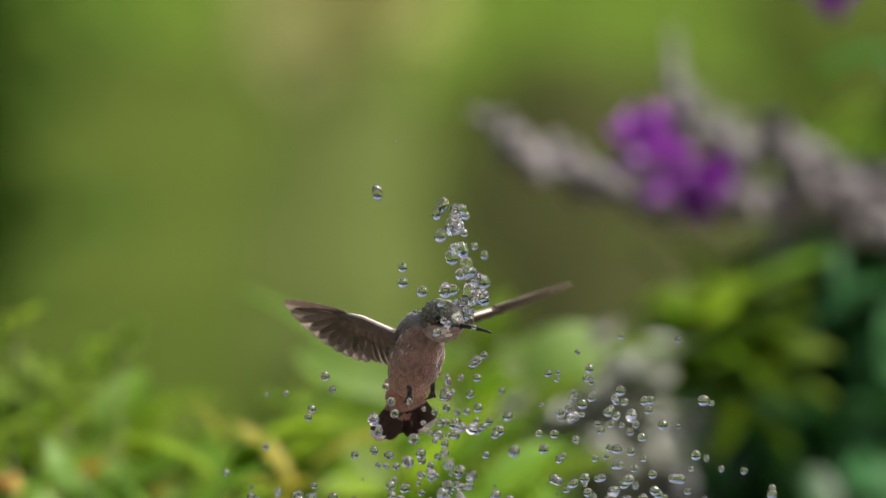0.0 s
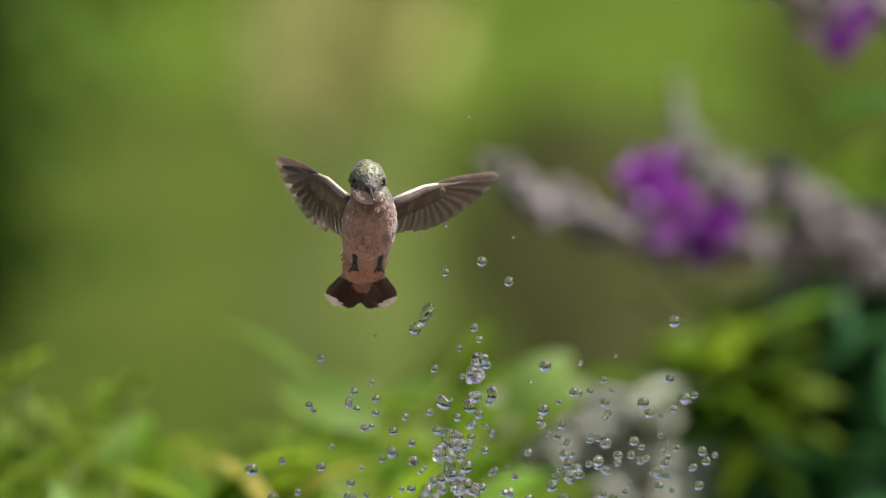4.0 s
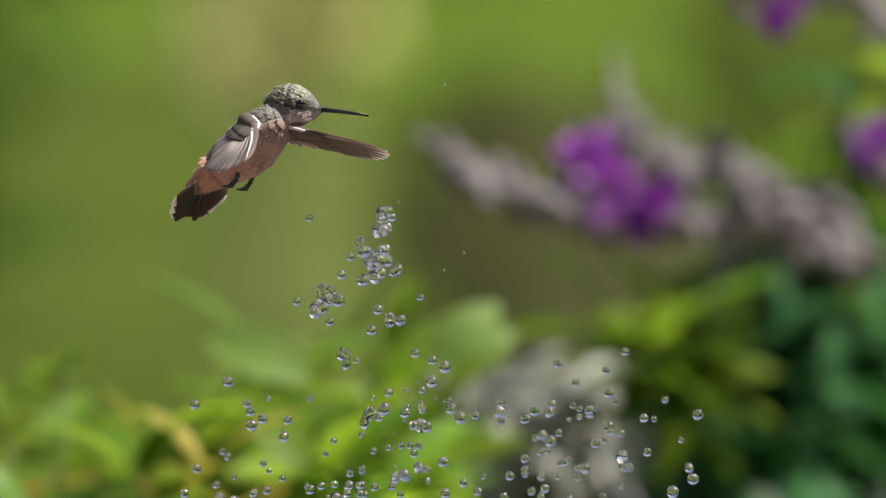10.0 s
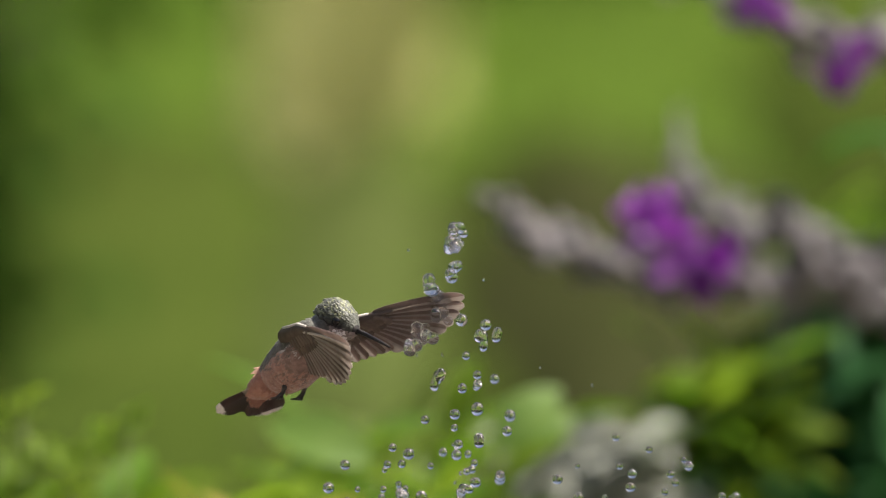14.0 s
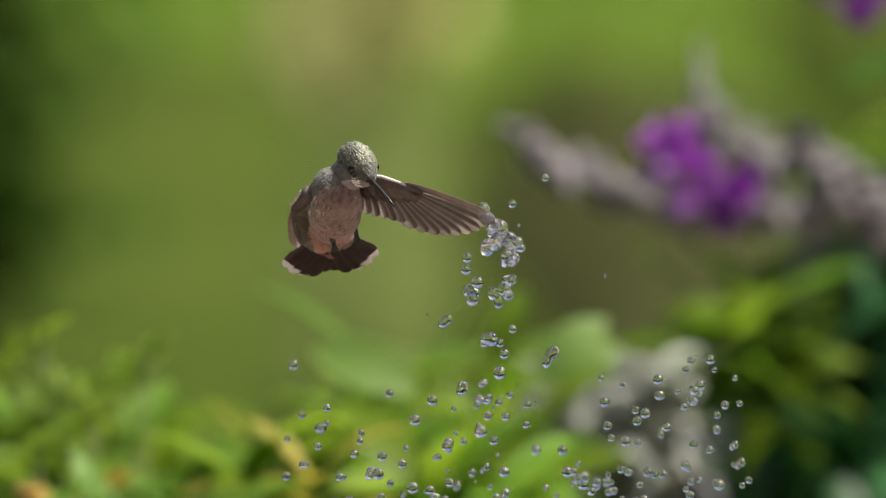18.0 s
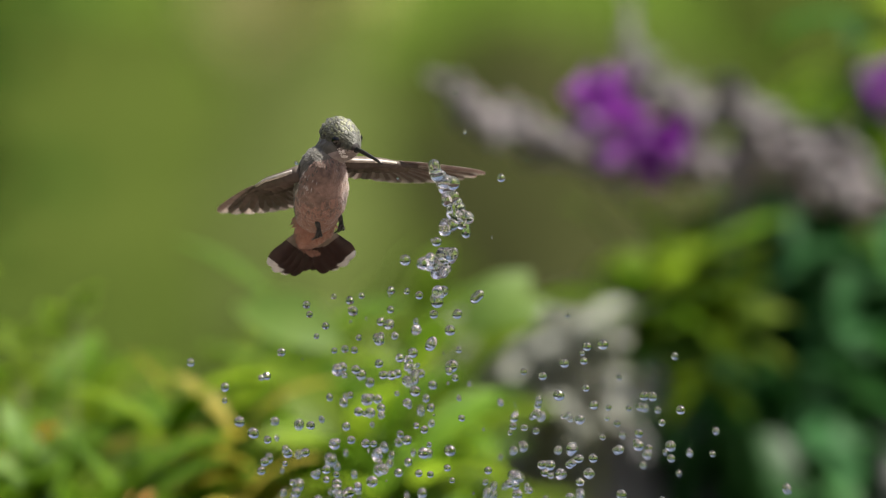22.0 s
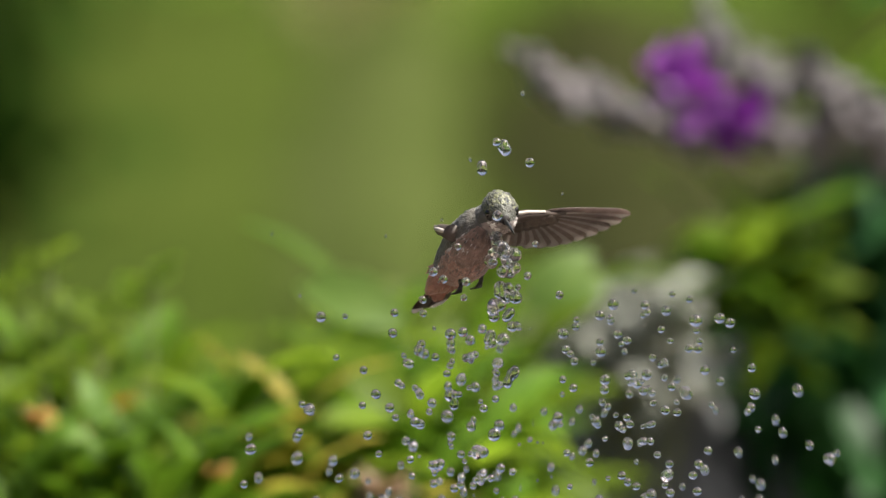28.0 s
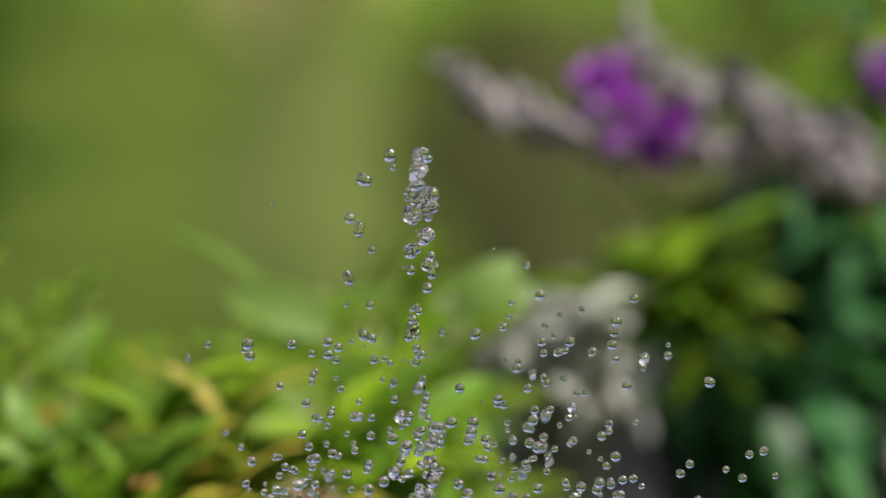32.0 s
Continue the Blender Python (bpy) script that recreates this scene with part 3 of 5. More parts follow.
def spike(label, line, purple, seed, thick=0.010):
    """A woolly flower spike: a stem, pairs of calyces along it and open purple flowers."""
    rng = random.Random(seed)
    pts = [px(*p) for p in line]
    root = thing("sage_flower_spike", label, "flower", Matrix.Translation(pts[-1]))
    rel = [p - pts[-1] for p in pts]
    v, f = tube(rel, [0.0015 + 0.0008 * i for i in range(len(rel))], 7)
    part("stem", mesh_of("stem", v, f, GREYSTEM), root)
    v, f = ball((0, 0, 0.0045), (0.0036, 0.0036, 0.0075), 7, 5)
    cal = mesh_of("calyx", v, f, CALYX)
    for i in range(len(rel) - 1):
        length = (rel[i + 1] - rel[i]).length
        for k in range(int(length / 0.0024)):
            s = k * 0.0024 / length
            p = rel[i].lerp(rel[i + 1], s) + Vector((rng.gauss(0, 0.003), rng.gauss(0, 0.003), rng.gauss(0, 0.003)))
            grow = 0.6 + 0.5 * min(1, (i + s) / 1.5)
            part("calyx", cal, root, Matrix.LocRotScale(p, Euler((rng.random() * 6.28, rng.random() * 6.28, rng.random() * 6.28)), (grow * thick / 0.0085,) * 3))
    pm = leaf_mesh("corolla_lip", 0.016, 0.013, PETAL, 0.5, 0.2, 5)
    for x, y, d, r, count in purple:
        c = px(x, y, d) - pts[-1]
        for k in range(count):
            q = c + Vector((rng.gauss(0, 1), rng.gauss(0, 1), rng.gauss(0, 1))) * r
            part("corolla", pm, root, Matrix.LocRotScale(q, Euler((rng.random() * 6.28, rng.random() * 6.28, rng.random() * 6.28)), (1, 1, 1)))
    return root


spike("woolly grey sage flower spike with purple flowers", [(858, 208, 5.25), (920, 262, 5.25), (1010, 300, 5.25), (1120, 330, 5.25), (1280, 345, 5.3), (1440, 335, 5.3), (1640, 420, 5.35)], [(1135, 248, 5.2, 0.0062, 24), (1240, 318, 5.2, 0.0058, 24), (1190, 285, 5.24, 0.005, 4)], 51, 0.0128)
spike("woolly grey sage flower spike rising over its neighbour", [(1196, 150, 5.42), (1228, 205, 5.35), (1300, 236, 5.35), (1385, 252, 5.35), (1480, 290, 5.35), (1600, 335, 5.35)], [], 52, 0.0098)
spike("woolly grey sage flower spike among leaves", [(1345, 205, 5.3), (1385, 255, 5.3), (1440, 310, 5.3), (1520, 360, 5.35)], [], 55, 0.0105)
spike("thin young sage flower spike without open flowers", [(1190, 45, 5.5), (1196, 120, 5.5), (1230, 200, 5.45), (1300, 260, 5.4)], [], 57, 0.0042)
spike("dark drooping sage flower spike below its neighbours", [(1352, 535, 5.32), (1362, 480, 5.32), (1390, 400, 5.33), (1440, 345, 5.35)], [], 56, 0.007)
spike("woolly grey sage flower spike with purple flowers overhead", [(1180, -190, 5.3), (1330, -150, 5.3), (1450, -70, 5.3), (1560, -90, 5.3), (1750, 40, 5.35)], [(1335, -140, 5.25, 0.007, 14), (1470, -40, 5.25, 0.006, 12)], 53)
spike("woolly grey sage flower spike with purple flowers at the bush's side", [(1600, 180, 5.3), (1680, 240, 5.3), (1760, 420, 5.35)], [(1665, 215, 5.25, 0.007, 14)], 54)


# ---- the hummingbird ----
def feather(name, length, width, mats, bands=(1.0,), round_tip=0.7, curve=0.0, asym=0.3, thick=0.00012, webs=False, slim=1.0):
    """A vane along +x with a raised shaft; bands give the material along it."""
    v, f, idx = [], [], []
    steps = 14
    for i in range(steps + 1):
        s = 1 - (1 - i / steps) ** 1.7
        w = width * (slim + (1 - slim) * min(1, s / 0.75)) * min(1, (s * 6 + 0.15)) * (1 if s < round_tip else math.sqrt(max(0.0, 1 - ((s - round_tip) / (1 - round_tip)) ** 2)) + 0.04)
        x, y = length * s, -curve * length * s * s
        a, b = w * (0.5 - 0.5 * asym), w * (0.5 + 0.5 * asym)
        for z in (thick, -thick):
            v += [(x, y - b, z - 0.06 * b), (x, y, z * 2.4), (x, y + a, z - 0.06 * a)]
    for i in range(steps):
        p, q = 6 * i, 6 * i + 6
        k = sum(1 for e in bands[:-1] if 1 - (1 - (i + 0.5) / steps) ** 1.7 > e)
        for j, face in enumerate(((p, q, q + 1, p + 1), (p + 1, q + 1, q + 2, p + 2), (p + 3, p + 4, q + 4, q + 3), (p + 4, p + 5, q + 5, q + 4), (p, p + 3, q + 3, q), (p + 2, q + 2, q + 5, p + 5))):
            f.append(face)
            idx.append((1 if j in (0, 2, 4) else 0) if webs else k)
    return mesh_of(name, v, f, mats, idx)


def scales(name, rings, pick, count, size, material, seed, lean=0.35, wide=0.42, n_dir=-1):
    """Small overlapping contour feathers standing a little off a lathed body; pick(x, y, z) says where."""
    rng = random.Random(seed)
    v, f = [], []
    made = tries = 0
    while made < count and tries < count * 30:
        tries += 1
        i = rng.randrange(len(rings) - 1)
        s, a = rng.random(), rng.random() * 6.283
        y, cz, w, h = [p + (q - p) * s for p, q in zip(rings[i], rings[i + 1])]
        x, z = w * math.cos(a), cz + h * math.sin(a)
        if not pick(x, y, z):
            continue
        nrm = Vector((math.cos(a) / max(w, 1e-5), 0, math.sin(a) / max(h, 1e-5))).normalized()
        slope = (rings[i + 1][2] - rings[i][2]) / max(1e-6, rings[i + 1][0] - rings[i][0])
        nrm = (nrm - Vector((0, slope, 0))).normalized()
        back = Vector((0, n_dir, 0))
        back = (back - nrm * back.dot(nrm)).normalized()
        side = nrm.cross(back)
        k = size * (0.7 + 0.6 * rng.random())
        o = Vector((x, y, z)) + nrm * 0.0001
        t = (back + nrm * lean * (0.6 + 0.8 * rng.random()) + side * rng.gauss(0, 0.15)).normalized()
        b = len(v)
        v += [o - side * k * wide * 0.7, o + side * k * wide * 0.7, o + side * k * wide + t * k * 0.6, o + t * k, o - side * k * wide + t * k * 0.6, o + t * k * 0.55 + nrm * k * wide * 0.28]
        f += [(b, b + 1, b + 5), (b + 1, b + 2, b + 5), (b + 2, b + 3, b + 5), (b + 3, b + 4, b + 5), (b + 4, b, b + 5)]
        made += 1
    return mesh_of(name, v, f, material, smooth=False)


MM = 0.001


def mm(rings):
    return [tuple(c * MM for c in r) for r in rings]


bird = thing("hummingbird", "small brown-grey hummingbird with long black bill hovering over water", "hummingbird")
BODY = mm([(-31, 0.5, 2.5, 2.0), (-28, 0.2, 5.0, 4.0), (-22, -0.8, 7.8, 7.4), (-15, -1.6, 9.6, 9.8), (-7, -1.8, 10.7, 11.2), (0, -1.2, 10.8, 11.2), (6, -0.3, 9.5, 9.8), (10, 0.3, 8.0, 8.2), (13, 0.6, 6.0, 6.2), (15, 0.6, 3.5, 3.6), (16, 0.6, 1.2, 1.2)])
bv, bf = lathe(BODY, 28)


def zone(q):
    cx, cy, cz = q
    if cz > -0.0030:
        return 2
    return 1 if cy > -0.004 else 0


bidx = [zone(tuple(sum(bv[i][a] for i in face) / len(face) for a in range(3))) for face in bf]
part("body", mesh_of("body", bv, bf, [BELLY, BREAST, BACK], bidx), bird)
tagged(part("belly_plumage", scales("belly_plumage", BODY, lambda x, y, z: z < -0.0005 and y < -0.002 + 0.010 * noise.noise((x * 400, y * 400, z * 400)), 2400, 0.0036, BELLY, 1, 0.03, 0.2), bird, None, "soft brown belly feathers"), kind="stuff")
tagged(part("breast_plumage", scales("breast_plumage", BODY, lambda x, y, z: z < -0.001 and y > -0.007 + 0.012 * noise.noise((x * 400, 7 + y * 400, z * 400)), 2000, 0.0032, BREAST, 2, 0.035, 0.2), bird, None, "grey breast feathers"), kind="stuff")
tagged(part("back_plumage", scales("back_plumage", BODY, lambda x, y, z: z > -0.0035 + 0.003 * noise.noise((x * 300, y * 300, z * 300)), 4600, 0.0023, BACK, 3, 0.07, 0.18), bird, None, "grey-green back feathers"), kind="stuff")
# Pale flank feathers; the sun's rim light is put into their colour too.
for sx in (-1, 1):
    tagged(part("rimlit_flank", scales("rimlit_flank", BODY, lambda x, y, z, s=sx: x * s > 0 and -0.003 < y < 0.013 and -0.0066 < z < 0.0, 480, 0.0032, RIMFLANK, 30 + sx, 0.03, 0.10), bird, None, "pale flank feathers with sun rim light in their colour"), kind="stuff")
VENT = mm([(-38, -3.0, 2.2, 0.6), (-36, -2.9, 5.2, 1.4), (-32.5, -2.6, 7.6, 2.6), (-28.5, -2.2, 8.6, 4.4), (-22, -1.8, 8.2, 6.4), (-18, 0.0, 5.0, 4.5)])
vv, vf = lathe(VENT, 16)
part("undertail_covert", mesh_of("undertail_covert", vv, vf, RUFOUS), bird, None, "rufous-brown undertail feathers")
tagged(part("vent_plumage", scales("vent_plumage", VENT, lambda x, y, z: z < 0.002, 700, 0.0036, RUFOUS, 9, 0.03, 0.2), bird), kind="stuff")

# neck and head
nv, nf = ball((0, 0, 0), (0.0067, 0.0090, 0.0070), 20, 14)
neck = part("neck", mesh_of("neck", nv, nf, [THROAT, BACK], [1 if sum(nv[i][2] for i in face) > -0.004 else 0 for face in nf]), bird)
HEADR = mm([(-11, -2.3, 2.0, 2.2), (-9.5, -2.0, 4.4, 5.4), (-6, -1.2, 6.2, 7.8), (-2, -0.8, 6.9, 8.4), (2, -0.8, 6.6, 8.0), (5.5, -1.2, 5.4, 6.5), (8.5, -1.2, 3.7, 4.3), (10.5, -1.6, 2.3, 2.5), (12.0, -1.6, 1.5, 1.4)])
hv, hf = lathe(HEADR, 24)


def hzone(q):
    x, y, z = q
    if y > 0.0088 and z > -0.0022:
        return 1
    if z > 0.0012 + 0.0002 * math.sin(y * 900):
        return 0
    if z > -0.0014 and y > -0.001 and abs(x) > 0.0025:
        return 1
    return 2


hidx = [hzone(tuple(sum(hv[i][a] for i in face) / len(face) for a in range(3))) for face in hf]
head = part("head", mesh_of("head", hv, hf, [CROWN, MASK, THROAT], hidx), bird)
tagged(part("crown_plumage", scales("crown_plumage", HEADR, lambda x, y, z: z > 0.0012 and y < 0.0072, 820, 0.0017, CROWNTIP, 11, 0.30, 0.30), head, None, "pale-edged crown feathers"), kind="stuff")
tagged(part("crown_underlay", scales("crown_underlay", HEADR, lambda x, y, z: z > 0.0 and y < 0.0085, 500, 0.0025, CROWN, 12, 0.2, 0.32), head), kind="stuff")
tagged(part("face_plumage", scales("face_plumage", HEADR, lambda x, y, z: 0.0070 < y < 0.0110 and z > -0.0022, 200, 0.0015, CROWN, 15, 0.16, 0.3), head, None, "dark bristly face feathers"), kind="stuff")
tagged(part("throat_plumage", scales("throat_plumage", HEADR, lambda x, y, z: z < -0.0024, 600, 0.0022, THROAT, 13, 0.08, 0.28), head, None, "grey throat feathers"), kind="stuff")
tagged(part("throat_spots", scales("throat_spots", HEADR, lambda x, y, z: z < -0.003 and y < 0.006 and abs(x) < 0.006, 70, 0.0014, MASK, 14, 0.16, 0.3), head, None, "dark throat flecks"), kind="stuff")
for sx in (-1, 1):
    ev, ef = ball((sx * 0.0050, 0.0042, 0.0006), 0.0021, 14, 10)
    part("eye", mesh_of("eye", ev, ef, EYE_BLACK), head, None, "shiny black eye")
    tagged(part("eye_line", scales("eye_line", HEADR, lambda x, y, z, s=sx: x * s > 0.0030 and -0.0050 < y < 0.0075 and -0.0014 < z < 0.0020, 190, 0.0017, MASK, 36 + sx, 0.14, 0.26), head, None, "dark feathers through the eye"), kind="stuff")
    tagged(part("cheek_patch", scales("cheek_patch", HEADR, lambda x, y, z, s=sx: x * s > 0.0015 and 0.0046 < y < 0.0092 and -0.0054 < z < -0.0026, 44, 0.0018, WHITE, 16 + sx, 0.20, 0.3), head, None, "white feathers beside the bill"), kind="stuff")
    tagged(part("eye_stripe", scales("eye_stripe", HEADR, lambda x, y, z, s=sx: x * s > 0.002 and -0.006 < y < 0.005 and 0.0024 < z < 0.0038, 40, 0.0017, CROWNTIP, 26 + sx, 0.2), head, None, "pale stripe over the eye"), kind="stuff")
for nm, dz, r0 in (("upper_bill", 0.00035, 0.00065), ("lower_bill", -0.00035, 0.00055)):
    v, f = tube([(0, 0.0095, -0.0014 + dz), (0, 0.018, -0.0014 + dz), (0, 0.026, -0.0017 + dz * 0.8), (0, 0.0322, -0.0022 + dz * 0.5)], [r0 * 1.25, r0 * 0.95, r0 * 0.75, r0 * 0.35], 9)
    part(nm, mesh_of(nm, v, f, HORN), head, None, "slender black bill")

# wings: along +x, leading edge at +y
def build_wing(name, flip):
    wing = part(name, None, bird, None, "outspread brown wing with long pointed feathers")
    v, f = tube([(-0.003, 0, 0), (0.007, 0.0015, 0), (0.016, 0.003, 0), (0.024, 0.0028, 0), (0.034, 0.0015, 0)], [0.0036, 0.0028, 0.0024, 0.0015, 0.0006], 10)
    part("arm", mesh_of("arm", v, f, COVERT), wing)
    # Pale strip along the front of the wing: sunlight painted as colour.
    v, f = tube([(-0.002, 0.0034, 0), (0.007, 0.0042, 0), (0.016, 0.0052, 0), (0.024, 0.0042, 0)], [0.0008, 0.0009, 0.0008, 0.0006], 8)
    part("leading_edge", mesh_of("leading_edge", v, f, SUNEDGE), wing, None, "pale wing edge with sunlight put into its colour")
    for k in range(10):                       # primaries
        s = k / 9
        a = -66 + 66 * s ** 0.8 - 3
        length = (0.0195 + 0.0250 * s ** 0.85) * (1 if k < 9 else 0.97)
        ft = feather("primary", length, 0.0098 - 0.0024 * s, [FLIGHT, FLIGHTPALE], (1.0,), 0.80, 0.10, 0.2, webs=True)
        part("primary", ft, wing, pose(0.0155 + 0.0065 * s, 0.0005 + 0.0018 * s, flip * (0.0002 + 0.0005 * s), 0, 0, a))
        # the outermost shaft is thicker and in the same sunlit colour
        sv, sf = tube([(0, 0, 0), (length * 0.5, -0.025 * length, 0), (length * 0.93, -0.0865 * length, 0)], [0.00035, 0.00025, 0.0001] if k < 9 else [0.0008, 0.0006, 0.0003], 5)
        part("shaft", mesh_of("shaft", sv, sf, SHAFT if k < 9 else SUNEDGE), wing, pose(0.0155 + 0.0065 * s, 0.0005 + 0.0018 * s, flip * (0.0004 + 0.0005 * s), 0, 0, a))
    for k in range(7):                        # secondaries
        s = k / 6
        part("secondary", feather("secondary", 0.0165 + 0.0025 * s, 0.0062, [FLIGHT, FLIGHTPALE], (1.0,), 0.7, 0.06, 0.1, webs=True), wing,
             pose(0.001 + 0.0145 * s, -0.0005, flip * (-0.0006 + 0.0008 * s), 0, 0, -100 + 32 * s))
    for row, (count, length, z) in enumerate([(9, 0.0105, 0.0009), (9, 0.0068, 0.0014)]):
        for side in (1, -1):
            for k in range(count):
                s = k / (count - 1)
                part("covert", feather("covert", length * (1 - 0.2 * s), 0.0052, [COVERT], (1.0,), 0.55, 0.05, 0.1), wing,
                     pose(0.0005 + 0.024 * s, 0.0008 + 0.001 * s, side * z, 0, 0, -98 + 62 * s))
    return wing


wing_right = build_wing("wing", 1)
wing_left = build_wing("wing", -1)

# tail: ten feathers that spread like a fan
tail_feathers = []
for k in range(10):
    s = (k - 4.5) / 4.5
    outer = abs(s)
    length = 0.0252 - 0.0025 * (outer < 0.3) - 0.0015 * (outer > 0.9)
    if outer > 0.4:
        ft = feather("tail_feather", length, 0.0082, [TAILGREY, TAILBLACK, WHITE], (0.45, 0.87 if outer > 0.7 else 0.96, 1.0), 0.66, 0, 0.0, slim=0.5)
    else:
        ft = feather("tail_feather", length, 0.0082, [RUFOUS, TAILBLACK], (0.4, 1.0), 0.66, 0, 0.0, slim=0.5)
    tail_feathers.append((s, part("tail_feather", ft, bird, None, "black tail feather with a white tip" if outer > 0.4 else "dusky green tail feather")))

# feet
for sx in (-1, 1):
    foot = part("foot", None, bird, pose(sx * 0.0052, -0.0125, -0.0118) @ Matrix.Scale(1.25, 4), "tiny black foot")
    v, f = tube([(0, 0.001, 0.003), (0, -0.0005, 0.0004), (0, -0.002, -0.0008)], [0.001, 0.0009, 0.0008], 7)
    part("leg", mesh_of("leg", v, f, HORN), foot)
    for k, a in enumerate((-24, 0, 24)):
        sn = math.sin(radians(a))
        v, f = tube([(0, -0.0018, -0.0006), (sn * 0.0025, -0.0045, -0.0013), (sn * 0.0042, -0.0068, -0.0002)], [0.0006, 0.0005, 0.0002], 6)
        part("toe", mesh_of("toe", v, f, HORN), foot)


# ---- water ----
STONE = mat("basin_stone", (0.07, 0.062, 0.055), (0.16, 0.145, 0.13), 30.0, 0.8, bump=0.5)


def turned(rings, n=40):
    """A body turned round the upright: (radius, height) pairs from the foot up."""
    v = [(a * math.cos(2 * math.pi * k / n), a * math.sin(2 * math.pi * k / n), z) for a, z in rings for k in range(n)]
    f = [(i * n + k, i * n + (k + 1) % n, (i + 1) * n + (k + 1) % n, (i + 1) * n + k) for i in range(len(rings) - 1) for k in range(n)]
    return v, f + [tuple(reversed(range(n))), tuple(range((len(rings) - 1) * n, len(rings) * n))]


# Unseen basin, inferred from the jet; its dark stone darkens the drops' tops.
def build_fountain(at_):
    root = thing("fountain", "round grey stone fountain basin on a pedestal", "fountain", pose(at_.x, at_.y, 0))
    v, f = turned([(0.14, 0.0), (0.14, 0.09), (0.09, 0.12), (0.065, 0.40), (0.08, 0.68), (0.10, 0.72)])
    part("pedestal", mesh_of("pedestal", v, f, STONE), root)
    v, f = turned([(0.10, 0.72), (0.16, 0.75), (0.195, 0.80), (0.205, 0.856), (0.200, 0.860), (0.192, 0.858), (0.185, 0.82), (0.12, 0.79), (0.01, 0.785)])
    part("basin", mesh_of("basin", v, f, STONE), root)
    v, f = turned([(0.186, 0.838), (0.188, 0.846), (0.01, 0.847)])
    part("basin_water", mesh_of("basin_water", v, f, WATER), root)
    v, f = turned([(0.008, 0.78), (0.008, 0.845), (0.005, 0.853)], 14)
    part("nozzle", mesh_of("nozzle", v, f, HORN), root)
    return root


DROPS = []


def drop_mesh(name, r, seed, lobes=1):
    """A water drop: a ball, or several run together, a little out of round."""
    rng = random.Random(seed)
    v, f = [], []
    bm = bmesh.new()
    cs = [Vector((0, 0, 0))]
    for k in range(lobes - 1):
        cs.append(cs[-1] + Vector((rng.gauss(0, 0.5), rng.gauss(0, 0.5), rng.gauss(-0.6, 0.6))).normalized() * r * 1.1)
    bmesh.ops.create_icosphere(bm, subdivisions=3 if lobes < 3 else 4, radius=1)
    mid = sum(cs, Vector()) / len(cs)
    for q in bm.verts:
        d = q.co.normalized()
        best = 0.0
        for c in cs:
            o = c - mid
            b = d.dot(o)
            disc = b * b - o.length_squared + r * r
            if disc > 0:
                best = max(best, b + math.sqrt(disc))
        if best <= 0:
            best = r * 0.4
        q.co = d * best * (1 + (0.035 if lobes == 1 else 0.08) * noise.noise(d * 1.5 + Vector((seed, 0, 0))) + (0.008 if lobes == 1 else 0.03 if lobes == 2 else 0.07) * noise.noise(d * 3.6 + Vector((0, seed, 0))))
    if lobes > 1:
        for _ in range(3):
            bmesh.ops.smooth_vert(bm, verts=bm.verts, factor=0.5, use_axis_x=True, use_axis_y=True, use_axis_z=True)
    me = bpy.data.meshes.new(name)
    bm.to_mesh(me)
    bm.free()
    me.materials.append(SPRAY)
    me.polygons.foreach_set("use_smooth", [True] * len(me.polygons))
    return me


def cluster(seed, count, r, reach, tall=1.0):
    """Drops that fly close together: (place, radius, stretch) of each."""
    rng = random.Random(seed)
    return [(Vector((rng.gauss(0, 1), rng.gauss(0, 0.8), rng.gauss(0, tall))) * reach, r * (0.6 + 0.6 * rng.random()), 0.92 + 0.2 * rng.random()) for _ in range(count)]


def water_thing(shape, label, s):
    """One drop, or a splash of several, ready to fly."""
    if not isinstance(shape, list):
        ob = thing("water_drop", label, "water drop", group="drops of the fountain", data=shape)
        ob.scale = (s, s, s * (0.92 + 0.2 * random.random()))
        return ob
    ob = thing("water_splash", "splash of clear water drops flying close together", "water splash", group="splashes of the fountain")
    for k, (c, r, tall) in enumerate(shape):
        big = r > 0.0024
        q = r / (0.0024 if big else 0.00158)
        part("drop", LUMP[k % 5] if big else ROUND[3], ob, Matrix.LocRotScale(c * s, Euler((k, k * 2, k * 3)), (q * s, q * s, q * s * tall)))
    return ob


ROUND = [drop_mesh("drop", 0.00150 * (0.75 + 0.1 * k), k) for k in range(6)]
OVAL = [drop_mesh("drop", 0.0017, 20 + k, 2) for k in range(5)]
LUMP = [drop_mesh("drop", 0.0022, 40 + k, 3) for k in range(5)]
COLUMN = [cluster(120 + k, (9, 6, 5)[k], 0.0028, (0.0030, 0.0022, 0.0020)[k], 2.0) for k in range(3)]
GROUP = [cluster(80 + k, 4 + k % 3, 0.00185, 0.0085, 1.4) for k in range(8)]

SLOW_G = 1.1            # gravity as the slowed film shows it
FLOOR = 0.862           # water level of the fountain


